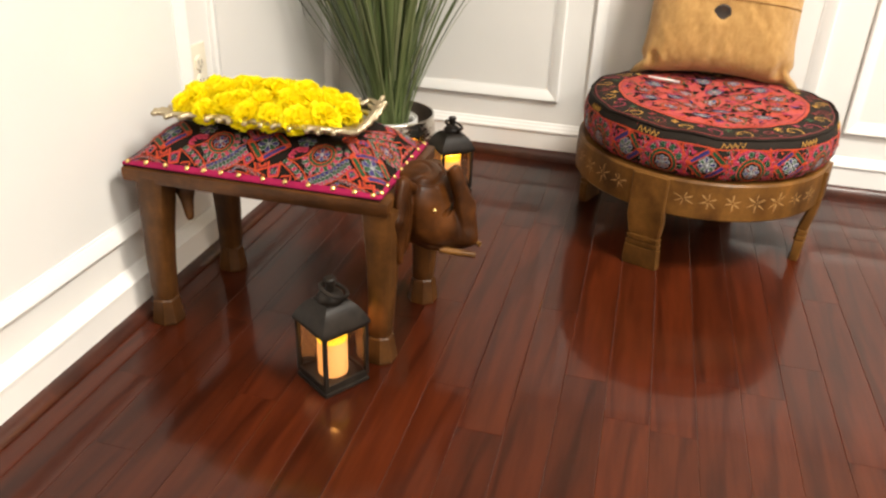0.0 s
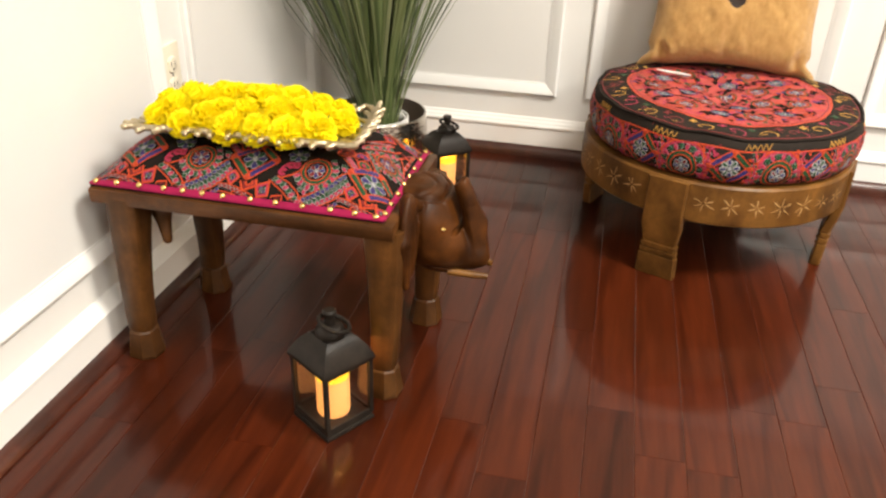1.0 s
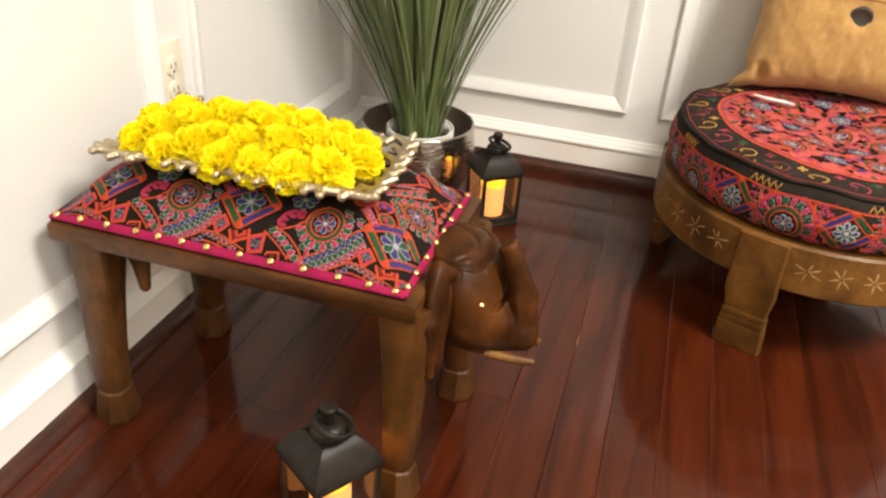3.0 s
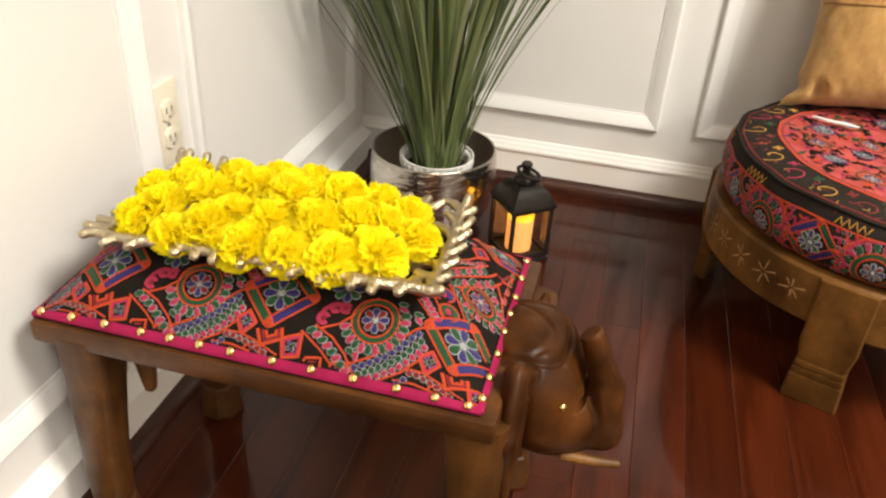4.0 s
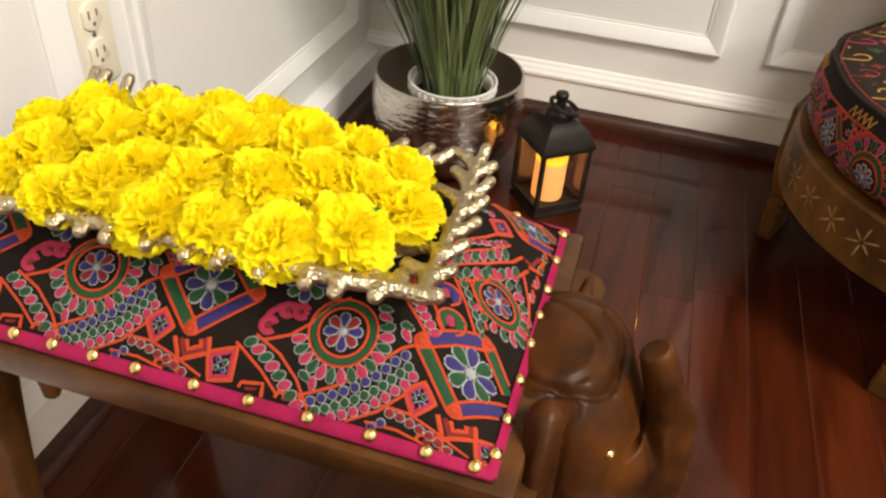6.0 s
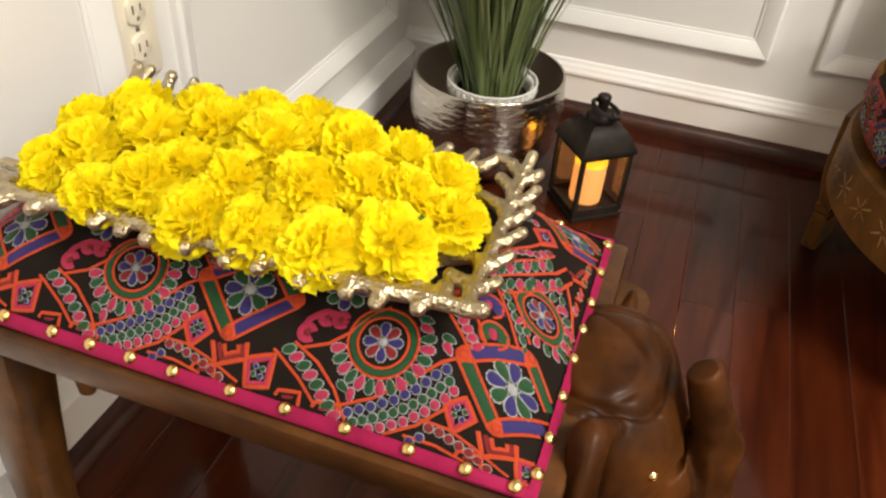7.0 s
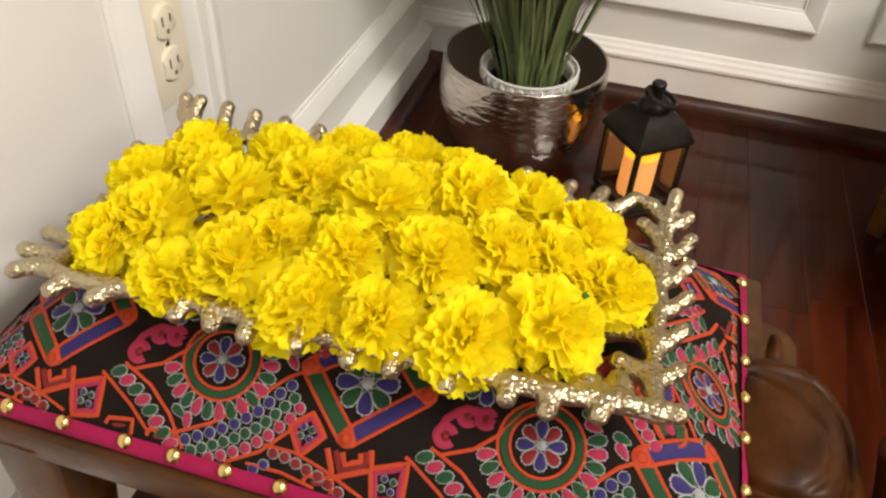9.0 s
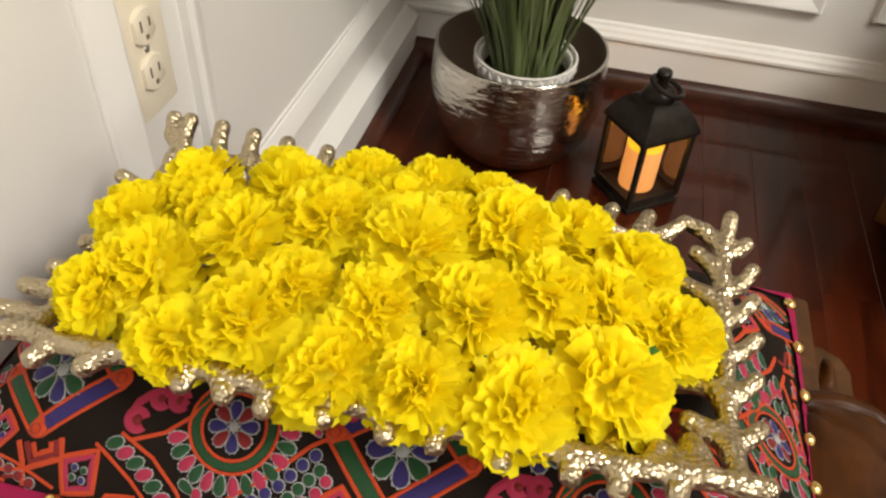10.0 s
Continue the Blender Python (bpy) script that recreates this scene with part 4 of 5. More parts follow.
def branch(path, r0=0.0046, r1=0.0050):
    """A run of rounded rod through (x, y, rise over the rim)."""
    pts = [z_of(*p) for p in path]
    n = len(pts) - 1
    for i, (a, c) in enumerate(zip(pts, pts[1:])):
        twigs.append((a, c, r0 + (r1 - r0) * i / n, r0 + (r1 - r0) * (i + 1) / n))


# end by the elephant's head: a wavy stem with slanting twigs on both sides
branch([(0.455, -1.083), (0.452, -1.066), (0.451, -1.051), (0.4515, -1.032), (0.4505, -1.012), (0.450, -0.991), (0.4495, -0.969), (0.449, -0.948), (0.4495, -0.930), (0.451, -0.909, 0.006)], 0.0054, 0.0046)
for root, x, y, up in ((-0.930, 0.461, -0.924, 0.003), (-0.960, 0.464, -0.945, 0.006), (-0.980, 0.465, -0.965, 0.005), (-1.006, 0.466, -0.991, 0.005), (-1.033, 0.465, -1.018, 0.004), (-1.062, 0.465, -1.049, 0.005)):
    branch([(0.450, root), (0.457, root + 0.35 * (y - root), 0.001), (x, y, up)], 0.0042, 0.0046)
branch([(0.455, -1.083), (0.4645, -1.083, 0.002)], 0.0052, 0.0056)
branch([(0.440, -1.083), (0.437, -1.070, 0.000), (0.434, -1.063, -0.001)], 0.0048, 0.0054)
branch([(0.420, -1.086), (0.424, -1.074, -0.002), (0.423, -1.060, -0.008)], 0.0048, 0.0044)
branch([(0.449, -0.952), (0.442, -0.940), (0.434, -0.934)])
branch([(0.4495, -0.974), (0.440, -0.962), (0.426, -0.955, -0.002)])
branch([(0.450, -1.002), (0.440, -0.992, -0.002), (0.424, -0.990, -0.010)])
branch([(0.451, -1.038), (0.446, -1.027), (0.437, -1.022, -0.003), (0.424, -1.020, -0.012)])
branch([(0.4515, -1.062), (0.443, -1.053), (0.433, -1.049, 0.000)], 0.0046, 0.0054)
branch([(0.4495, -0.930), (0.438, -0.917), (0.426, -0.913), (0.416, -0.921, -0.004), (0.400, -0.927, -0.008)])
# front: a rim with blunt stubs that point out over the cushion and twigs that run in under the flowers
FRONT_RIM = [(0.455, -1.083), (0.428, -1.084), (0.402, -1.089), (0.380, -1.088), (0.349, -1.090), (0.319, -1.089), (0.295, -1.090), (0.266, -1.090), (0.238, -1.092), (0.212, -1.090), (0.184, -1.089), (0.155, -1.091), (0.124, -1.092), (0.106, -1.088)]
branch(FRONT_RIM, 0.0054, 0.0052)
for (x, y), lean in zip(FRONT_RIM[1:-1], (-0.001, 0.000, 0.001, 0.001, 0.001, 0.002, 0.001, 0.001, 0.006, 0.012, -0.010, -0.006)):
    branch([(x, y), (x + lean, y - 0.010, -0.002)], 0.0052, 0.0056)
for x, y, dx in ((0.434, -1.084, 0.0), (0.412, -1.087, 0.007), (0.390, -1.088, 0.009), (0.364, -1.089, 0.010), (0.333, -1.089, 0.010), (0.306, -1.089, 0.010), (0.280, -1.090, 0.008), (0.252, -1.091, 0.008), (0.224, -1.091, 0.006), (0.197, -1.089, 0.0), (0.168, -1.090, -0.004), (0.140, -1.091, -0.002)):
    branch([(x, y), (x + dx, y + 0.014, -0.001)], 0.0048, 0.0052)
    branch([(x + dx, y + 0.014, -0.001), (x + dx, y + 0.034, -0.012)], 0.0042, 0.0036)
# end by the wall
branch([(0.106, -1.088), (0.107, -1.068), (0.105, -1.045), (0.107, -1.022), (0.106, -0.998), (0.107, -0.975), (0.105, -0.955), (0.105, -0.938)], 0.0050, 0.0048)
for root, x, y, up in ((-1.088, 0.089, -1.096, 0.000), (-1.078, 0.082, -1.078, 0.002), (-1.058, 0.081, -1.057, 0.002), (-1.040, 0.087, -1.040, 0.003), (-1.018, 0.093, -1.018, 0.004), (-0.995, 0.090, -0.990, 0.005), (-0.970, 0.085, -0.964, 0.006)):
    branch([(0.107, root), (0.5 * (0.107 + x), 0.5 * (root + y) + 0.002, 0.001), (x, y, up)], 0.0046, 0.0052)
for root in (-1.062, -1.030, -0.985, -0.955):
    branch([(0.107, root), (0.118, root + 0.008, -0.004), (0.130, root + 0.004, -0.010)], 0.0044, 0.0040)
# rear: forked twigs that stand up behind the flowers
branch([(0.105, -0.938), (0.136, -0.934), (0.157, -0.930), (0.195, -0.932), (0.235, -0.929), (0.275, -0.932), (0.315, -0.929), (0.350, -0.931), (0.380, -0.928), (0.400, -0.927, -0.008)], 0.0048, 0.0048)
for x, tip, up in ((0.105, 0.094, 0.004), (0.110, 0.106, 0.005), (0.136, 0.128, 0.004), (0.157, 0.150, 0.002), (0.178, 0.173, 0.001), (0.205, 0.200, 0.0), (0.232, 0.228, 0.0), (0.262, 0.258, 0.0), (0.292, 0.290, 0.0), (0.322, 0.321, 0.0), (0.350, 0.352, 0.0), (0.380, 0.383, -0.003), (0.402, 0.405, -0.003)):
    branch([(x, -0.931), (0.5 * (x + tip) - 0.002, -0.922, up * 0.4), (tip, -0.911, up)], 0.0044, 0.0052)
    branch([(x, -0.931), (x + 0.006, -0.950, -0.014)], 0.0042, 0.0036)


def tray_part(name, pick, dish, lo, hi, label=""):
    def field(g):
        out = ellipsoid(g, (0.2735, -1.0, 0.3865), (0.158, 0.062, 0.0035)) if dish else np.full(g.shape[:3], 1.0)
        low = np.array(g[0, 0, 0])
        for a, e, ra, rb in pick:
            p, q = np.minimum(a, e) - 0.011, np.maximum(a, e) + 0.011
            i0 = np.clip(((p - low) / TRAY_STEP).astype(int), 0, None)
            i1 = np.minimum(((q - low) / TRAY_STEP).astype(int) + 2, g.shape[:3])
            cut = tuple(slice(int(m), int(n)) for m, n in zip(i0, i1))
            if all(k.stop > k.start for k in cut):
                out[cut] = melt(out[cut], capsule(g[cut], a, e, ra, rb), 0.003)
        return out
    vv, ff = surface_nets(field, lo, hi, TRAY_STEP)
    bb = Build()
    bb.add(vv, ff)
    return under(bb.part(name, TRAY, label=label, sharp=0), tray)


TRAY_STEP = 0.0021
sides = {"east": [], "west": [], "front": [], "rear": []}
for w in twigs:
    mx, my = (w[0][0] + w[1][0]) / 2, (w[0][1] + w[1][1]) / 2
    key = "east" if mx > XR - 0.030 else "west" if mx < XL + 0.030 else "front" if my < -1.0 else "rear"
    sides[key].append(w)
tray_part("dish", [], True, (0.10, -1.07, 0.380), (0.45, -0.93, 0.394))
tray_part("branch_rim", sides["east"], False, (0.415, -1.115, 0.376), (0.512, -0.885, 0.450))
tray_part("branch_rim", sides["west"], False, (0.055, -1.115, 0.376), (0.145, -0.885, 0.450))
tray_part("branch_rim", sides["front"], False, (0.11, -1.115, 0.376), (0.447, -1.03, 0.446))
tray_part("branch_rim", sides["rear"], False, (0.11, -0.97, 0.376), (0.447, -0.875, 0.450))

# ---- marigold heap ----
pom_meshes = []
bm = bmesh.new()
bmesh.ops.create_icosphere(bm, subdivisions=2, radius=0.0125)
core_b = Build()
core_b.bm(bm, 0)
core_mesh = core_b.mesh("flower_core", [PETAL])
for variant in range(6):
    rnd = random.Random(40 + variant)
    b = Build()
    # rings of fan-shaped petals with frayed square tips, from the collar up to the ruffled crown
    for lift_deg, count, length in ((-48, 10, 0.0225), (-30, 13, 0.0250), (-14, 14, 0.0262), (2, 15, 0.0264), (16, 15, 0.0262), (29, 14, 0.0258), (41, 13, 0.0256), (52, 11, 0.0252), (62, 9, 0.0250), (72, 7, 0.0248), (83, 4, 0.0246)):
        for k in range(count):
            a = 2 * math.pi * (k + rnd.uniform(-0.3, 0.3)) / count + lift_deg
            el = radians(lift_deg + rnd.uniform(-13, 13))
            d = Vector((math.cos(a) * math.cos(el), math.sin(a) * math.cos(el), math.sin(el)))
            side = Vector((-math.sin(a), math.cos(a), 0))
            spin = Matrix.Rotation(rnd.gauss(0, 0.42 + 0.5 * max(0, lift_deg) / 83), 3, d)
            side = spin @ side
            face = d.cross(side)
            tip = length * rnd.uniform(0.90, 1.10)
            wid = rnd.uniform(0.0050, 0.0078)
            curl = rnd.uniform(-0.0030, 0.0042)
            phase, wave = rnd.uniform(0, 6.3), rnd.uniform(0.0004, 0.0011)
            grid = []
            for i, (r, w, c) in enumerate(((0.34, 0.40, 0), (0.62, 0.72, 0.12), (0.84, 0.95, 0.5), (1.0, 1.0, 1.0))):
                for j in range(7):
                    q = j / 3 - 1
                    jag = (rnd.uniform(-0.0016, 0.0010) - 0.0014 * q * q) if i == 3 else 0
                    pleat = wave * (i / 3 + 0.2) * math.sin(phase + j * 2.1)
                    grid.append(d * (tip * r + jag) + side * (wid * w * q) + face * (curl * c - 0.0012 * q * q * w + pleat))
            b.add(grid, [(r * 7 + j, r * 7 + j + 1, r * 7 + j + 8, r * 7 + j + 7) for r in range(3) for j in range(6)], 0)
    pom_meshes.append(b.mesh("marigold", [PETAL]))

# seen fronts of the blooms; each centre lies a little behind
BLOOMS = [(0.131, -1.024, 0.435, 0.90), (0.153, -0.992, 0.441, 0.94), (0.206, -0.985, 0.446, 0.90), (0.239, -0.957, 0.439, 0.92), (0.281, -0.953, 0.441, 0.90), (0.316, -0.952, 0.437, 0.88),
          (0.366, -0.968, 0.438, 0.96), (0.403, -0.980, 0.433, 0.92), (0.198, -1.032, 0.447, 0.98), (0.237, -1.010, 0.452, 0.94), (0.133, -1.066, 0.420, 0.88), (0.156, -1.052, 0.433, 1.04), (0.216, -1.070, 0.429, 1.06),
          (0.261, -1.081, 0.421, 0.98), (0.286, -1.021, 0.453, 1.10), (0.332, -0.988, 0.449, 0.98), (0.325, -1.046, 0.443, 0.98), (0.361, -1.029, 0.445, 0.92), (0.305, -1.079, 0.422, 0.96), (0.352, -1.077, 0.422, 1.00),
          (0.394, -1.058, 0.428, 1.02), (0.424, -1.022, 0.430, 0.88), (0.184, -1.080, 0.419, 0.84), (0.277, -1.054, 0.440, 0.86), (0.390, -1.022, 0.440, 0.84), (0.268, -0.980, 0.446, 0.84), (0.190, -0.955, 0.430, 0.88), (0.236, -1.050, 0.438, 0.84), (0.172, -1.012, 0.440, 0.86), (0.300, -0.990, 0.446, 0.84)]
TOWARDS = Vector((0.15, -0.62, 0.72)).normalized()
for k, (*f, s) in enumerate(BLOOMS):
    c = Vector(f) - TOWARDS * (0.0175 * s)
    c += Vector((0.003, -0.009, 0.007)) * max(0.0, min(1.0, (-1.03 - f[1]) / 0.045))
    back = max(0.0, min(1.0, (c.y + 1.02) / 0.07))
    c.z = max(c.z, 0.405) - 0.006 * back
    rnd = random.Random(k)
    ob = new("marigold")
    ob.empty_display_size = 0.02
    bloom = new("petals", pom_meshes[k % 6])
    bloom.parent = ob
    tagged(bloom, kind="stuff")
    core = new("flower_core", core_mesh)
    core.parent = ob
    # each bloom faces up and out of the heap
    out = Vector(((c.x - 0.275) * 3.0 + rnd.uniform(-0.4, 0.4), (c.y + 1.005) * 6.0 + rnd.uniform(-0.4, 0.3), 0.75)).normalized()
    ob.matrix_basis = Matrix.Translation(c) @ (out.to_track_quat("Z", "Y").to_matrix().to_4x4()) @ Matrix.Rotation(rnd.uniform(0, 6.28), 4, "Z") @ Matrix.Diagonal((s * rnd.uniform(1.05, 1.22), s * rnd.uniform(1.02, 1.16), s * 1.02, 1))
    tagged(ob, "bright yellow ruffled marigold bloom heaped on the tray", "flower", "marigolds on the tray")
for k, (x, y, z) in enumerate(((0.283, -1.079, 0.424), (0.408, -1.040, 0.436), (0.284, -1.046, 0.446), (0.331, -1.062, 0.432))):
    b = Build()
    b.add([(x - 0.003, y, z), (x, y - 0.001, z - 0.0015), (x + 0.004, y, z + 0.001), (x, y + 0.001, z + 0.0016)], [(0, 1, 2, 3)])
    b.add([(x - 0.002, y + 0.001, z + 0.001), (x, y - 0.001, z), (x + 0.001, y + 0.001, z + 0.004)], [(0, 1, 2)])
    tagged(b.part("sepal", SEPAL, None), "small green sepal between the marigolds", "leaf", "marigold sepals")

# ---- silver bowl, white pot, grass ----
BX, BY = 0.243, -0.247
bowl = thing("planter_bowl", (BX, BY, 0), "hammered silver metal planter bowl on the floor", "planter")
b = Build()
b.lathe([(0.001, 0), (0.078, 0), (0.090, 0.004), (0.108, 0.022), (0.122, 0.050), (0.130, 0.085), (0.132, 0.115), (0.130, 0.145), (0.1275, 0.168), (0.1270, 0.1715), (0.1250, 0.1725), (0.1235, 0.1715)], (BX, BY, 0), 72)
under(b.part("bowl_body", BOWL, sharp=0), bowl)
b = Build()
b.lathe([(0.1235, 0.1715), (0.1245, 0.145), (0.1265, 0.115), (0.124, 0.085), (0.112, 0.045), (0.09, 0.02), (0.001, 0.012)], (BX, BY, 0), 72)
under(b.part("bowl_lining", BOWL_IN, label="inner surface with brown reflections put into its colour", sharp=0), bowl)

PX, PY = 0.252, -0.258
pot = thing("flower_pot", (PX, PY, 0.013), "white ceramic flower pot with braided rim inside the bowl", "flower pot")
b = Build()
b.lathe([(0.001, 0.0125), (0.052, 0.0125), (0.060, 0.06), (0.068, 0.120), (0.0715, 0.150), (0.0705, 0.156), (0.066, 0.156), (0.064, 0.140), (0.061, 0.120)], (PX, PY, 0), 56)
under(b.part("pot_body", POT, sharp=0), pot)
b = Build()
n = 30
for j in range(n):
    a = 2 * math.pi * j / n
    for lean, r in ((0.5, 0.0727), (-0.5, 0.0733)):
        p0 = (PX + r * math.cos(a), PY + r * math.sin(a), 0.141)
        p1 = (PX + r * math.cos(a + lean * 0.24), PY + r * math.sin(a + lean * 0.24), 0.159)
        b.tube([p0, ((p0[0] + p1[0]) / 2 * 1.0, (p0[1] + p1[1]) / 2, 0.150), p1], [0.002, 0.0042, 0.002], 6)
b.lathe([(0.0745 + 0.0022 * math.cos(q), 0.1605 + 0.0022 * math.sin(q)) for q in np.linspace(0, 2 * math.pi, 9)], (PX, PY, 0), 56)
under(b.part("braided_rim", POT), pot)
b = Build()
b.lathe([(0.001, 0.136), (0.064, 0.134)], (PX, PY, 0), 32)
under(b.part("soil", SOIL), pot)

grass = thing("ornamental_grass", (PX, PY, 0.135), "tall green artificial grass in a white pot", "plant")
rnd = random.Random(11)
for clump in range(6):
    b = Build()
    for k in range(46):
        a = rnd.uniform(0, 2 * math.pi)
        r0 = 0.046 * math.sqrt(rnd.random())
        flare = rnd.uniform(0.25, 1.0) * (0.62 + 0.85 * r0 / 0.046)
        base = Vector((PX + r0 * math.cos(a), PY + r0 * math.sin(a), 0.134))
        a += rnd.uniform(-0.5, 0.5)
        d = Vector((math.cos(a), math.sin(a), 0))
        length = rnd.uniform(0.50, 0.82)
        wid = rnd.uniform(0.0022, 0.0052)
        thin = rnd.random() < 0.25
        if thin:
            wid, flare = wid * 0.4, flare * 1.25
        sidev = Vector((-d.y, d.x, 0))
        twist = rnd.uniform(-0.9, 0.9)
        rows = []
        for q in range(10):
            t = q / 9
            p = base + Vector((-0.045 * t, 0, 1 * length * t)) + d * (0.30 * flare * (0.55 * t + 0.45 * t * t) * length / 0.6)
            p.x, p.y = max(p.x, 0.030), min(p.y, -0.030)
            sv = sidev * math.cos(twist * t) + d * math.sin(twist * t)
            w = wid * (0.75 + 0.6 * t) * (1 if t < 0.55 else max(0.06, (1 - t) / 0.45))
            rows.append([p - sv * w, p + d * (w * 0.35), p + sv * w])
        b.add([p for r in rows for p in r], [(i * 3 + j, i * 3 + j + 1, i * 3 + j + 4, i * 3 + j + 3) for i in range(9) for j in range(2)])
    tagged(under(b.part("blades", BLADE, sharp=0), grass), kind="stuff")


# ---- lanterns ----
def lantern_parts(root):
    W = 0.0415

    def add(bb, name, mat, label="", **kw):
        return bb.part(name, mat, root, label, **kw)
    bb = Build()
    bb.box((-0.046, -0.046, 0), (0.046, 0.046, 0.008), bevel=0.0025)
    bb.box((-0.043, -0.043, 0.007), (0.043, 0.043, 0.016), bevel=0.002)
    base = add(bb, "base", LANTERN, smooth=False)
    for sx in (-1, 1):
        for sy in (-1, 1):
            bb = Build()
            bb.box((sx * W - 0.0036, sy * W - 0.0036, 0.014), (sx * W + 0.0036, sy * W + 0.0036, 0.122), bevel=0.0012)
            add(bb, "post", LANTERN, smooth=False)
    for ax in (0, 1):
        for sgn in (-1, 1):
            bb = Build()
            lo, hi = [-W, -W, 0.018], [W, W, 0.120]
            lo[ax], hi[ax] = sgn * W - 0.0006, sgn * W + 0.0006
            bb.box(lo, hi)
            pane = add(bb, "glass_pane", GLASS, smooth=False)
            pane.visible_shadow = False
            for z0, z1 in ((0.015, 0.022), (0.114, 0.122)):
                bb = Build()
                lo, hi = [-W, -W, z0], [W, W, z1]
                lo[ax], hi[ax] = sgn * W - 0.0026, sgn * W + 0.0026
                bb.box(lo, hi, bevel=0.0008)
                add(bb, "rail", LANTERN, smooth=False)
    bb = Build()
    prof = [(0.0475, 0.119), (0.0482, 0.1220), (0.0472, 0.126), (0.0440, 0.1330), (0.0385, 0.1440), (0.0325, 0.1530), (0.0265, 0.1590), (0.0215, 0.1620)]
    rings = []
    for r, z in prof:
        pts = []
        for k in range(4):
            c0 = (1, 1, -1, -1)[k], (-1, 1, 1, -1)[k]
            c1 = (1, -1, -1, 1)[k], (1, 1, -1, -1)[k]
            for q in (0, 0.08, 0.5, 0.92):
                pts.append((r * (c0[0] + (c1[0] - c0[0]) * q), r * (c0[1] + (c1[1] - c0[1]) * q), z + 0.0007 * (1 - abs(2 * q - 1))))
        rings.append(pts)
    bb.loft(rings)
    add(bb, "roof", LANTERN, sharp=28)
    bb = Build()
    bb.lathe([(0.0225, 0.1605), (0.0230, 0.165), (0.0215, 0.172), (0.0170, 0.1770), (0.0095, 0.1792), (0.0001, 0.1798)], n=28)
    add(bb, "cap", LANTERN)
    bb = Build()
    bb.lathe([(0.0086, 0.178), (0.0080, 0.189), (0.0084, 0.194), (0.0104, 0.1965), (0.0106, 0.2010), (0.0086, 0.2035), (0.0001, 0.2038)], n=20)
    add(bb, "knob", LANTERN)
    bb = Build()
    tilt = Matrix.Translation((0, 0, 0.187)) @ Euler((radians(-18), radians(10), 0)).to_matrix().to_4x4()
    ring_pts = [tilt @ Vector((0.0115 + 0.0235 * math.cos(q), 0.0235 * math.sin(q), 0)) for q in np.linspace(0, 2 * math.pi, 29)]
    bb.tube(ring_pts, 0.0036, 8)
    add(bb, "ring_handle", LANTERN)
    bb = Build()
    bb.lathe([(0.0001, 0.0160), (0.0255, 0.0160), (0.0262, 0.0200), (0.0262, 0.0925), (0.0254, 0.0942)], n=32)
    candle = add(bb, "candle", CANDLE, "glowing cream electric candle")
    bb = Build()
    prof = [(0.0262, 0.0840), (0.0265, 0.0965), (0.0250, 0.0985), (0.0230, 0.0960), (0.0140, 0.0918), (0.0001, 0.0905)]
    bb.loft([[(r * math.cos(2 * math.pi * j / 32), r * math.sin(2 * math.pi * j / 32), z + (0.004 * math.sin(2 * math.pi * j / 32 + 1) if i in (1, 2) else 0)) for j in range(32)] for i, (r, z) in enumerate(prof)], cap=False)
    bb.part("candle_top", CANDLE_TOP, candle)
    bb = Build()
    bb.lathe([(0.0001, 0.0905), (0.0035, 0.0935), (0.0042, 0.098), (0.0028, 0.104), (0.0001, 0.1095)], n=14)
    bb.part("flame", FLAME, candle)


front = thing("lantern", (0, 0, 0), "small black metal lantern with lit candle beside the elephant stool", "lantern", "lanterns")
lantern_parts(front)
back = copy_thing(front, pose(0.446, -0.322, 0, 0, 0, -51))
tagged(back, "small black metal lantern with lit candle beside the silver bowl")
front.matrix_basis = pose(0.461, -1.213, 0, 0, 0, -34)
for x, y in ((0.461, -1.213), (0.446, -0.322)):
    point_lamp("candle_light", (x, y, 0.112), 0.6, (1.0, 0.46, 0.12), 0.011)

# ---- round pouf ----
CX, CY = 1.072, -0.358
pouf = thing("round_stool", (CX, CY, 0), "round low stool with carved honey-brown wooden frame", "stool")
RO, RI, ZB, ZT = 0.290, 0.262, 0.146, 0.232
b = Build()
b.lathe([(RI, ZB), (RO - 0.004, ZB), (RO, ZB + 0.004), (RO, ZB + 0.010), (RO + 0.001, ZB + 0.04), (RO, ZT - 0.010), (RO, ZT - 0.004), (RO - 0.004, ZT), (RI, ZT), (RI, ZB)], (CX, CY, 0), 96)
hoop = under(b.part("hoop", POUF_WOOD, sharp=30), pouf)
b = Build()
b.lathe([(0.001, ZT - 0.03), (RI + 0.002, ZT - 0.03), (RI + 0.002, ZT - 0.012), (0.001, ZT - 0.012)], (CX, CY, 0), 64)
under(b.part("seat_board", POUF_DARK), pouf)


def hoop_point(a, z, out):
    return (CX + (RO + out) * math.cos(a), CY + (RO + out) * math.sin(a), z)


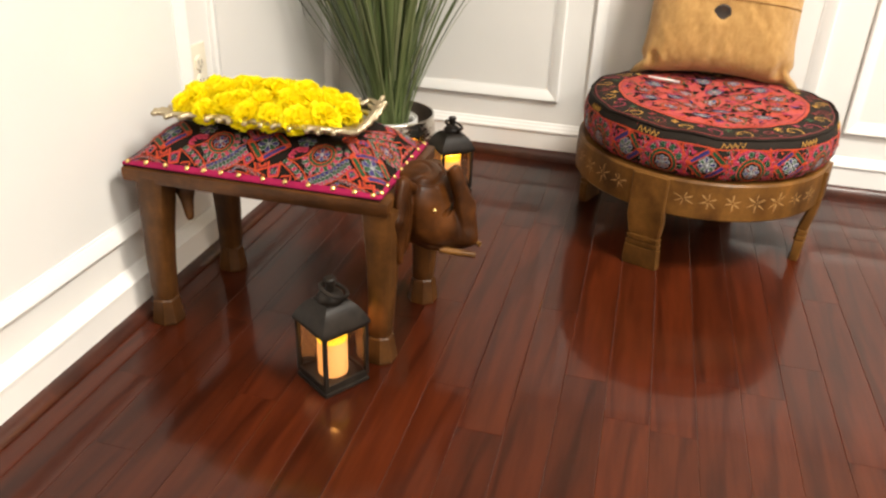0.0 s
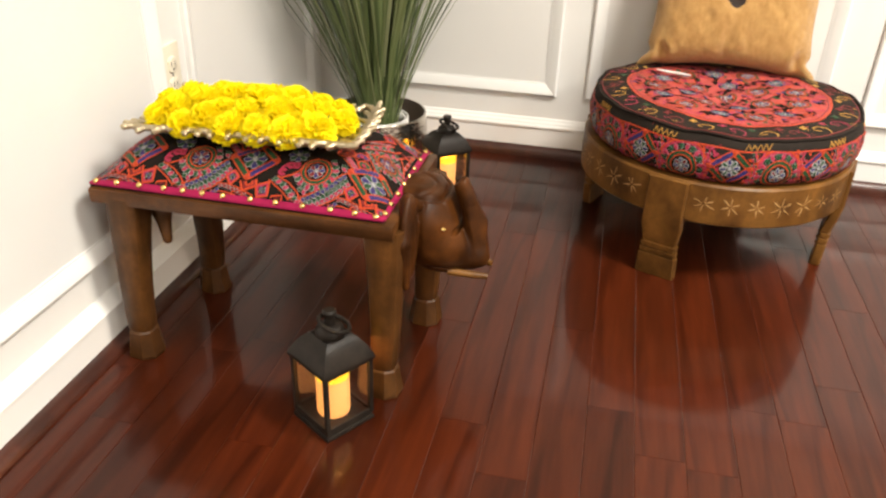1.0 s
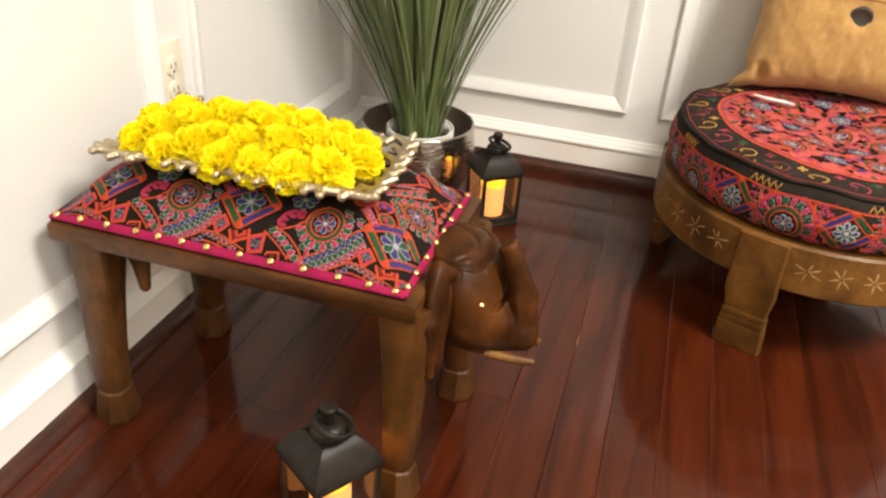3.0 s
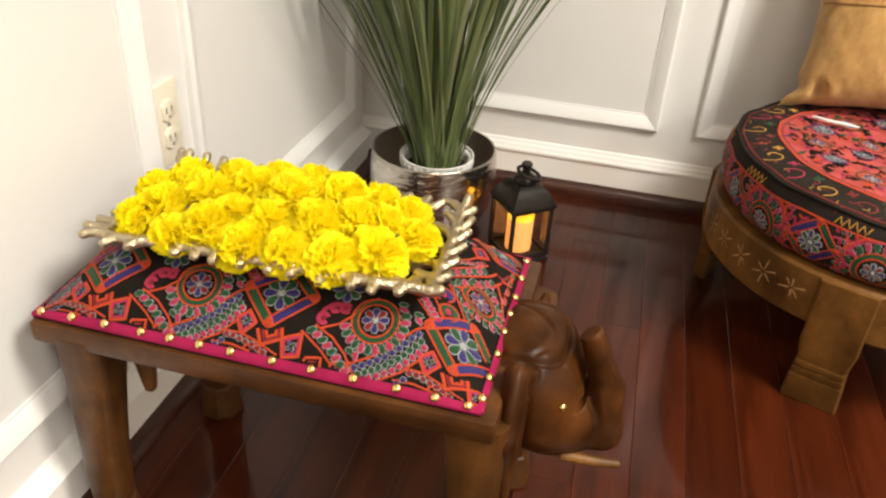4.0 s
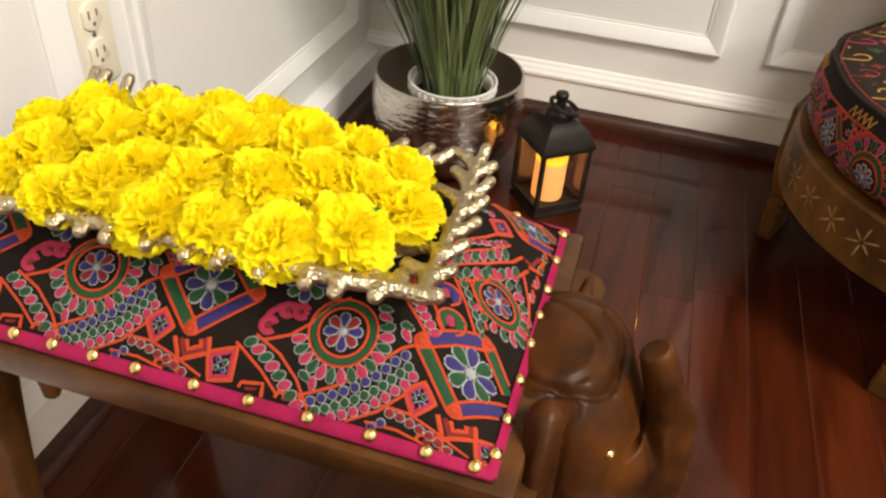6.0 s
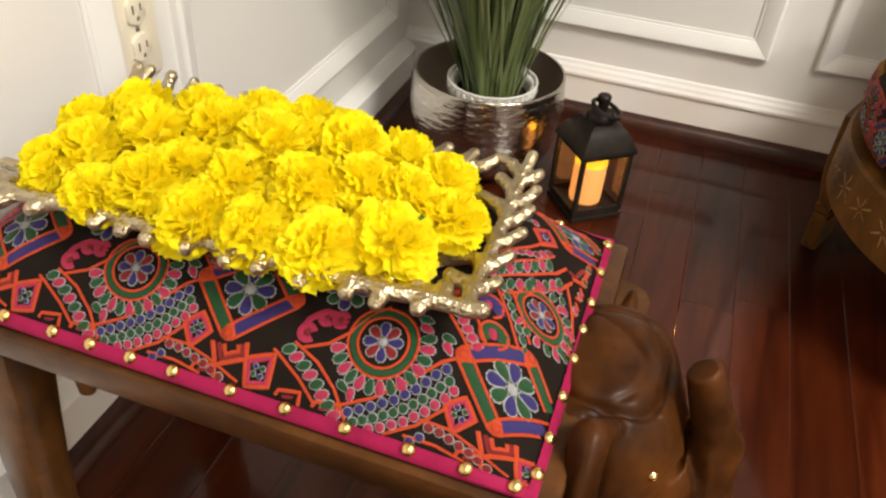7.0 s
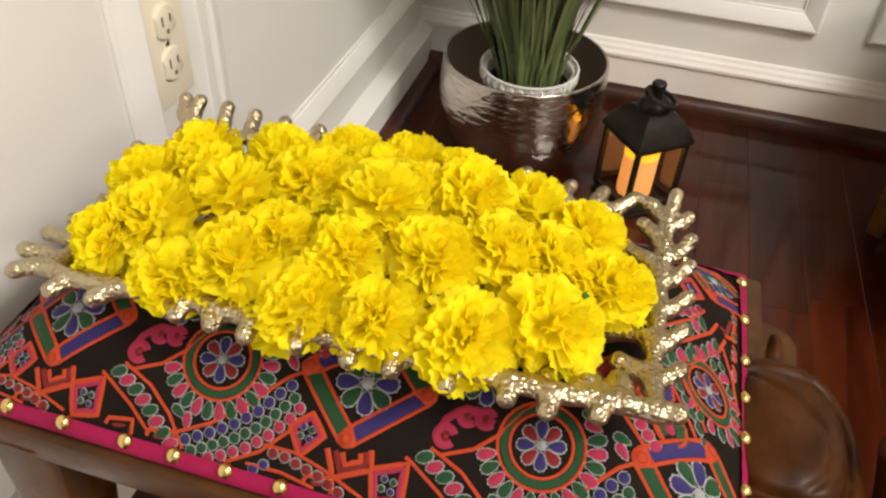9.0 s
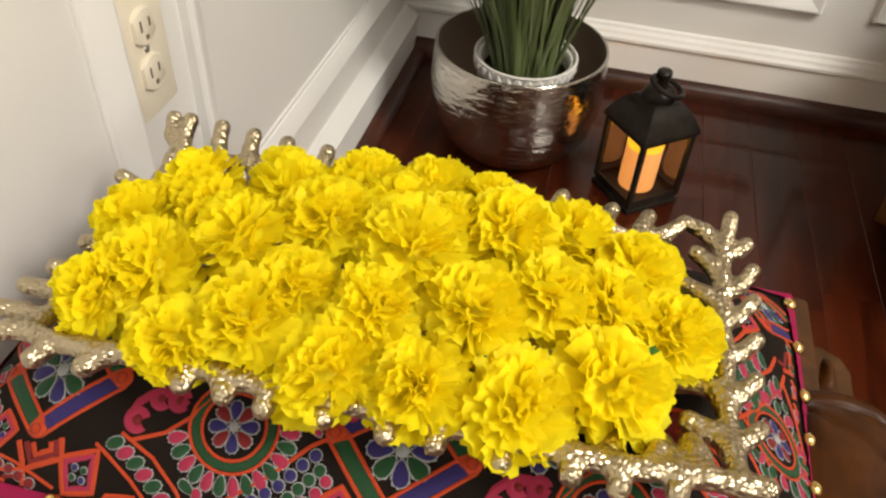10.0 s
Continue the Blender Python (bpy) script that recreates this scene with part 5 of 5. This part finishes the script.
LEG_A = [radians(a) for a in (248.3, 343.5, 66.0, 157.0)]
for a in LEG_A:
    b = Build()
    rings = []
    for z, half, o0, o1 in ((ZT - 0.004, 0.041, -0.03, 0.006), (0.150, 0.041, -0.03, 0.006), (0.120, 0.042, -0.034, 0.002), (0.082, 0.036, -0.040, -0.006), (0.0815, 0.033, -0.040, -0.008), (0.0775, 0.033, -0.040, -0.008),
                            (0.077, 0.038, -0.040, -0.004), (0.0685, 0.038, -0.041, -0.005), (0.068, 0.034, -0.041, -0.009), (0.064, 0.034, -0.041, -0.009), (0.0635, 0.039, -0.042, -0.005), (0.055, 0.039, -0.042, -0.006),
                            (0.0545, 0.035, -0.043, -0.010), (0.0505, 0.035, -0.043, -0.010), (0.050, 0.040, -0.043, -0.006), (0.004, 0.0425, -0.046, -0.008), (0.0, 0.041, -0.045, -0.010)):
        ca, sa = math.cos(a), math.sin(a)
        o0 = max(o0, o1 - 0.021)
        rr = [(RO + o1, -half), (RO + o1, half), (RO + o0, half), (RO + o0, -half)]
        bev = 0.003
        pts = []
        for i, (r, t) in enumerate(rr):
            sr, st = (1 if i < 2 else -1), (-1 if i in (0, 3) else 1)
            first = [(r - sr * bev, t), (r, t - st * bev)] if i in (0, 2) else [(r, t - st * bev), (r - sr * bev, t)]
            pts += first
        rings.append([(CX + r * ca - t * sa, CY + r * sa + t * ca, z) for r, t in pts])
    b.loft(rings)
    under(b.part("leg", POUF_WOOD, sharp=25), pouf)

# carved stars round the hoop, shallow cuts in the wood
rnd = random.Random(3)
star = 0
for k in range(36):
    a = radians(k * 10 + 3)
    if any(abs((a - l + math.pi) % (2 * math.pi) - math.pi) < 0.19 for l in LEG_A):
        continue
    b = Build()
    for q in range(3):
        w = radians(60 * q + 25 + rnd.uniform(-12, 12))
        L = 0.021 * rnd.uniform(0.75, 1.2)
        for e0, e1, wd in ((0.12, 1.0, rnd.uniform(0.0009, 0.0018)), (-1.0, -0.12, rnd.uniform(0.0008, 0.0018))):
            p = []
            for t, off in ((e0, -wd * 0.4), (e0, wd * 0.4), (e1 * 0.75 + e0 * 0.25, wd), (e1, 0), (e1 * 0.75 + e0 * 0.25, -wd)):
                du, dz = t * L * math.cos(w) - off * math.sin(w), t * L * math.sin(w) + off * math.cos(w)
                p.append(hoop_point(a + du / RO, (ZB + ZT) / 2 + 0.003 + dz, 0.0014))
            b.add(p, [(0, 1, 2, 3, 4)])
    tagged(under(b.part("carved_star", POUF_CUT, smooth=False), pouf), kind="stuff")
# its cushion
seat = thing("round_cushion", (CX, CY, ZT), "round black cushion with red and pink embroidery on the low stool", "cushion")
PROFILE = [(0.262, 0.2325), (0.284, 0.234), (0.297, 0.243), (0.304, 0.258), (0.306, 0.275), (0.305, 0.292), (0.302, 0.308), (0.298, 0.320), (0.292, 0.3285), (0.280, 0.333), (0.262, 0.335), (0.232, 0.3365), (0.19, 0.3365), (0.13, 0.331), (0.07, 0.324), (0.001, 0.320)]
prof_arc = [0.0]
for p, q in zip(PROFILE, PROFILE[1:]):
    prof_arc.append(prof_arc[-1] + math.dist(p, q))
PR, PZ = [p[0] for p in PROFILE], [p[1] for p in PROFILE]


def wobble(a):
    return 1 + 0.006 * math.sin(3 * a + 1) + 0.004 * math.sin(7 * a)


def seat_point(a, s, h):
    r, z = float(np.interp(s, prof_arc, PR)), float(np.interp(s, prof_arc, PZ))
    r1, z1 = float(np.interp(s + 0.003, prof_arc, PR)), float(np.interp(s + 0.003, prof_arc, PZ))
    r0, z0 = float(np.interp(s - 0.003, prof_arc, PR)), float(np.interp(s - 0.003, prof_arc, PZ))
    dr, dz = r1 - r0, z1 - z0
    L = math.hypot(dr, dz) or 1
    r, z = r + dz / L * h, z - dr / L * h
    z += 0.004 * math.sin(2 * a + 0.5) * max(0, min(1, (s - 0.09) / 0.1))
    r *= 0.948 * wobble(a)
    crease = noise.noise(Vector((r * math.cos(a) * 16, r * math.sin(a) * 16, 3.0)))
    z += 0.0045 * crease * max(0, min(1, (s - 0.07) / 0.05))
    r *= 1 + 0.010 * noise.noise(Vector((math.cos(a) * 6, math.sin(a) * 6, s * 30)))
    return Vector((CX + 0.005 + r * math.cos(a), CY + r * math.sin(a), z))


b = Build()
steps = [float(s) for s in np.linspace(0, prof_arc[-1] - 0.0005, 56)]
b.loft([[seat_point(2 * math.pi * j / 120, s, 0) for j in range(120)] for s in steps])
body = under(b.part("cushion_body", LIGHTER_BLACK, sharp=0), seat)
for s in (0.016, prof_arc[8]):
    b = Build()
    b.tube([seat_point(2 * math.pi * j / 120, s, 0.0022) for j in range(121)], 0.0030 if s > 0.05 else 0.002, 8)
    under(b.part("piping", LIGHTER_BLACK), seat)


def side_map(u, v, h):
    return seat_point(u / 0.30, 0.018 + v, h)


def on_side(u, v):
    return 0.001 < v < 0.089


# the same cloth runs round the side, ten repeats
START = radians(270 - 1.5) * 0.30
for k in range(10):
    u0 = START + 0.1885 * k
    s = Stitch(side_map, on_side)
    square_flower(s, u0, 0.050, 1.05, 1.2)
    s.done("framed_flower", body)
    s = Stitch(side_map, on_side)
    ring_flower(s, u0 + 0.095, 0.040, 1.10, -20, 200, 1.2, False)
    s.done("ringed_flower", body)
    s = Stitch(side_map, on_side)
    for t in range(7):
        for q in range(3):
            s.outlined(u0 + 0.040 + 0.004 * q, 0.008 + 0.0128 * t, 0.0026, 0.0036, 20, PK if (t + q) % 2 else GR, rim=0.0007)
            s.outlined(u0 + 0.147 - 0.004 * q, 0.008 + 0.0128 * t, 0.0026, 0.0036, -20, RD if (t + q) % 2 else PK, rim=0.0005)
    gr = random.Random(200 + k)
    for q in range(130):
        a, w = gr.uniform(0.02, 0.17), gr.uniform(0.006, 0.097)
        if math.hypot(a - 0.095, w - 0.040) < 0.047 or math.hypot(a, w - 0.05) < 0.04:
            continue
        s.blob(u0 + a, w, gr.uniform(0.0016, 0.0030), gr.uniform(0.003, 0.007), gr.uniform(0, 180), gr.choice((PK, PK, OR, RD, OR)), 0.0006)
    for r, col in ((0.0475, PK), (0.0520, OR)):
        s.circle(u0 + 0.095, 0.040, r, 0.0040, col, -25, 205, n=34)
    s.line([(u0, 0.0878), (u0 + 0.095, 0.0878), (u0 + 0.1885, 0.0878)], 0.0030, OR)
    s.line([(u0, 0.002), (u0 + 0.095, 0.002), (u0 + 0.1885, 0.002)], 0.0036, OR)
    for a in (0.052, 0.138):
        s.line([(u0 + a - 0.012, 0.003), (u0 + a, 0.026), (u0 + a + 0.010, 0.098)], 0.0040, PK)
        s.line([(u0 + a + 0.006, 0.003), (u0 + a + 0.004, 0.03), (u0 + a - 0.008, 0.098)], 0.0040, OR)
    tagged(s.done("embroidery", body), kind="stuff")
    # yellow zigzag stitch over the black edge
    z = Stitch(lambda u, v, h: seat_point(u / 0.30, 0.018 + v, h))
    z.line([(u0 + 0.022 + 0.0058 * q, 0.0905 + (0.0125 if q % 2 else 0)) for q in range(10)], 0.0017, YE, 0.0014, 0.004)
    tagged(z.done("zigzag_stitch", body), kind="stuff")


def top_map(u, v, h):
    """u, v: places on the top, from its middle."""
    r, a = math.hypot(u, v), math.atan2(v, u)
    s = float(np.interp(-r, [-x for x in PR[5:]], prof_arc[5:]))
    return seat_point(a, s, h)


b = Build()
rr = [0.001, 0.03, 0.06, 0.09, 0.12, 0.15, 0.18, 0.205, 0.225]
b.loft([[top_map(r * math.cos(2 * math.pi * j / 80), r * math.sin(2 * math.pi * j / 80), 0.0010) for j in range(80)] for r in rr], cap=False)
under(b.part("centre_cloth", RED_CLOTH, body, "red embroidered centre"), seat)
ring_s = Stitch(lambda u, v, h: top_map(u, v, h + 0.001))
ring_s.circle(0, 0, 0.226, 0.0045, OR, n=90)
ring_s.circle(0, 0, 0.219, 0.0030, RD, n=90)
rnd = random.Random(21)
# shaded patches between the motifs, then lines, then flowers
for k in range(230):
    r, a = 0.212 * math.sqrt(rnd.random()), rnd.uniform(0, 2 * math.pi)
    c = rnd.choice((OR, OR, PK, PK, RD, RD, GR, BL))
    ring_s.blob(r * math.cos(a), r * math.sin(a), rnd.uniform(0.003, 0.006), rnd.uniform(0.006, 0.013), rnd.uniform(0, 180), c, 0.0009)
black = Build()
for k in range(330):
    r, a, w = 0.210 * math.sqrt(rnd.random()), rnd.uniform(0, 2 * math.pi), rnd.uniform(0, 6.3)
    L = rnd.uniform(0.006, 0.012)
    u, v = r * math.cos(a), r * math.sin(a)
    black.add([top_map(u + L * math.cos(w + q), v + L * math.sin(w + q), 0.0018) for q in (0, 2.0, 4.2)], [(0, 1, 2)])
tagged(under(black.part("dark_patch", BLACK_CLOTH), seat), kind="stuff")
for k in range(26):
    a, r = 2 * math.pi * k / 26, 0.176
    ring_s.line([(0.215 * math.cos(a - 0.10), 0.215 * math.sin(a - 0.10)), (0.190 * math.cos(a), 0.190 * math.sin(a)), (0.215 * math.cos(a + 0.10), 0.215 * math.sin(a + 0.10))], 0.0032, OR if k % 2 else PK)
for k in range(13):
    a = 2 * math.pi * k / 13
    ring_s.line([(0.180 * math.cos(a), 0.180 * math.sin(a)), (0.110 * math.cos(a + 0.24), 0.110 * math.sin(a + 0.24)), (0.180 * math.cos(a + 0.48), 0.180 * math.sin(a + 0.48))], 0.0030, OR)
    ring_s.line([(0.102 * math.cos(a), 0.102 * math.sin(a)), (0.060 * math.cos(a + 0.24), 0.060 * math.sin(a + 0.24)), (0.102 * math.cos(a + 0.48), 0.102 * math.sin(a + 0.48))], 0.0030, PK)
tagged(ring_s.done("embroidery", body), kind="stuff")
for n, r, off in ((13, 0.160, 0.2), (7, 0.085, 0.5), (1, 0.0, 0)):
    for k in range(n):
        a = 2 * math.pi * k / n + off
        s = Stitch(lambda u, v, h: top_map(u, v, h + 0.0016))
        u, v = r * math.cos(a), r * math.sin(a)
        if k % 2:
            s.flower(u, v, 0.0185, BL, GR, pale=1.15)
            s.circle(u, v, 0.021, 0.0026, BL)
        else:
            s.flower(u, v, 0.0165, RD, BL, pale=1.12)
            s.circle(u, v, 0.0200, 0.0030, OR)
            s.circle(u, v, 0.0240, 0.0036, GR, h=0.0007)
        s.done("ringed_flower", body)
# thin scrolls on the black border
scroll = Stitch(lambda u, v, h: top_map(u, v, h))
for k in range(26):
    a = 2 * math.pi * k / 26 + 0.1
    c = (YE, RD, YE, PK)[k % 4]
    R0 = 0.262
    cu, cv = R0 * math.cos(a), R0 * math.sin(a)
    pts = []
    for q in range(15):
        w = a + 0.6 + q * 0.40
        rad = 0.024 * (1 - q / 17)
        pts.append((cu + rad * math.cos(w), cv + rad * math.sin(w) * 0.8))
    scroll.line(pts, 0.0026, c, 0.0010, 0.01)
    a2 = a + 0.14
    for t in range(4):
        w = t * math.pi / 2
        scroll.blob(0.242 * math.cos(a2) + 0.005 * math.cos(w), 0.242 * math.sin(a2) + 0.005 * math.sin(w), 0.0030, 0.0042, math.degrees(w) - 90, (RD, YE, PK, GR)[k % 4], 0.001)
sr = random.Random(77)
for k in range(110):
    a, r = sr.uniform(0, 2 * math.pi), sr.uniform(0.236, 0.286)
    w, L = sr.uniform(0, 6.3), sr.uniform(0.005, 0.011)
    u, v = r * math.cos(a), r * math.sin(a)
    scroll.line([(u, v), (u + L * math.cos(w), v + L * math.sin(w)), (u + L * 1.4 * math.cos(w + 0.6), v + L * 1.4 * math.sin(w + 0.6))], 0.0016, sr.choice((RD, PK, GR, RD, YE)), 0.0007, 0.004)
scroll.circle(0, 0, 0.284, 0.0024, RD, n=90)
tagged(scroll.done("scroll_stitch", body), kind="stuff")

# ---- mustard pillow ----
pillow = thing("throw_pillow", (1.09, -0.13, 0.335), "mustard burlap throw pillow with wooden button leaning on the wall", "pillow")
PM = Matrix.Translation((1.090, -0.137, 0.511)) @ Euler((radians(-16), 0, radians(-4))).to_matrix().to_4x4()
HW, HH, TH = 0.182, 0.184, 0.082


def pillow_point(u, v, side):
    # bowed edges, pinched corners
    au, av = abs(u), abs(v)
    notch = math.exp(-((av - 0.80) / 0.07) ** 2) * au ** 6
    notch_z = math.exp(-((au - 0.82) / 0.08) ** 2) * av ** 6
    x = HW * u * (1 - 0.030 * (1 - av ** 3) * au + 0.165 * (au * av) ** 4 - 0.075 * notch - 0.05 * max(0, av + au - 1.86) * 5)
    z = HH * v * (1 - 0.10 * (1 - u * u) * av + 0.05 * (au * av) ** 3 - 0.025 * notch_z - 0.03 * max(0, av + au - 1.86) * 5)
    e = max(0.0, (1 - u ** 4)) ** 0.5 * max(0.0, (1 - v ** 4)) ** 0.5
    y = -side * TH * e
    w = Vector((x * 14, z * 14, side * 3))
    y += side * 0.006 * e * noise.noise(w) + side * 0.004 * e * noise.noise(Vector((x * 40 + z * 26, z * 14 - x * 8, side))) - side * 0.014 * math.exp(-((abs(u) - 0.82) ** 2 + (abs(v) - 0.82) ** 2) / 0.012) * math.sin(26 * (abs(u) + abs(v) * 0.4))
    # gathers in the middle of the lower half and over the corners
    y += side * 0.006 * math.exp(-((u + 0.06) / 0.05) ** 2) * math.exp(-((v + 0.72) / 0.20) ** 2)
    y -= side * 0.005 * math.exp(-((u - 0.10) / 0.06) ** 2) * math.exp(-((v + 0.66) / 0.18) ** 2)
    # pulled in round the button
    y += side * 0.012 * math.exp(-((u + 0.03) ** 2 + (v + 0.17) ** 2) / 0.010) if side > 0 else 0
    return PM @ Vector((x, y, z))


for side, nm in ((1, "front_panel"), (-1, "back_panel")):
    b = Build()
    n = 72
    b.add([pillow_point(-1 + 2 * i / n, -1 + 2 * j / n, side) for j in range(n + 1) for i in range(n + 1)], [(j * (n + 1) + i, j * (n + 1) + i + 1, (j + 1) * (n + 1) + i + 1, (j + 1) * (n + 1) + i)[::side] for j in range(n) for i in range(n)])
    under(b.part(nm, BURLAP, sharp=0), pillow)
b = Build()
b.tube([pillow_point(-0.99 + 1.98 * k / 60, 0.005 - 0.03 * math.cos(k / 60 * math.pi * 2) * 0.5, 1) + Vector((0, -0.0012, 0)) for k in range(61)], 0.0014, 6)
under(b.part("flap_seam", SEAM), pillow)
b = Build()
b.lathe([(0.0001, -0.004), (0.021, -0.003), (0.0245, 0.001), (0.0245, 0.005), (0.0225, 0.0080), (0.0185, 0.0086), (0.0155, 0.0070), (0.008, 0.0064), (0.0001, 0.0062)], n=32)
button = under(b.part("button", BUTTON, label="dark polished wooden button"), pillow)
bp = pillow_point(-0.03, -0.17, 1)
button.matrix_basis = Matrix.Translation(bp) @ Vector((-0.02, -1, 0.16)).to_track_quat("Z", "Y").to_matrix().to_4x4()
b = Build()
tagpts = [(0.930, -0.245, 0.3425), (0.955, -0.258, 0.3425), (0.982, -0.262, 0.3420), (1.005, -0.268, 0.3415)]
b.tube(tagpts, [0.0018, 0.0035, 0.0032, 0.0015], 6)
tagged(b.part("cloth_tag", POT, None), "thin white cloth tag lying by the pillow", "tag")

# a green leaf tip on the floor
b = Build()
b.loft([[(1.585 + 0.012 * t, -0.62 + 0.03 * t, 0.003 + 0.006 * math.sin(t * 3)), (1.590 + 0.012 * t + 0.006 * math.sin(3.1 * t), -0.625 + 0.03 * t, 0.006), (1.580 + 0.012 * t, -0.622 + 0.03 * t, 0.001)] for t in (0.0, 0.3, 0.6, 0.9)])
tagged(b.part("leaf", SEPAL, None), "small dark green leaf lying on the floor", "leaf")

# ---- plank floor ----
floor_ob = tagged(new("floor"), "glossy dark cherry plank floor with narrow boards", "floor", kind="structure")
b = Build()
b.box((-T, ROOM_Y - T, -0.10), (ROOM_X + T, T, -0.012))
b.part("subfloor", SHOE, floor_ob, smooth=False)
PW, PX0 = 0.0767, 0.0124
plank_meshes = {}
rest = Build()


def plank_build(x, y, w, l):
    """A board with eased edges, its top at z = 0."""
    e, d = 0.0010, 0.0006
    lo = [(x + 0.00005, y + 0.00005), (x + w - 0.00005, y + 0.00005), (x + w - 0.00005, y + l - 0.00005), (x + 0.00005, y + l - 0.00005)]
    f = 0.0003
    hi = [(x + e, y + f), (x + w - e, y + f), (x + w - e, y + l - f), (x + e, y + l - f)]
    return [[(*p, -0.012) for p in lo], [(*p, -d) for p in lo], [(*p, 0.0) for p in hi]]


rnd = random.Random(8)
cols = int(ROOM_X / PW) + 1
for i in range(-1, cols):
    y = 0.0 - rnd.uniform(0.05, 0.55)
    top = 0.0
    x = PX0 + PW * i
    while top > ROOM_Y:
        y = max(y, ROOM_Y)
        l = top - y
        near = 0 <= x < 1.9 and y > -2.6
        if near:
            key = round(l, 2)
            if key not in plank_meshes:
                pb = Build()
                pb.loft(plank_build(0, -key, PW, key))
                plank_meshes[key] = pb.mesh("plank", [FLOOR], smooth=False)
            ob = new("plank", plank_meshes[key])
            ob.matrix_basis = Matrix.LocRotScale((x, top, 0), None, (1, l / key, 1))
            ob.parent = floor_ob
        else:
            rest.loft(plank_build(x, y, PW, l))
        top = y
        y -= rnd.choice((0.38, 0.52, 0.67, 0.81, 0.95))
tagged(rest.part("planks", FLOOR, floor_ob, smooth=False), kind="stuff")
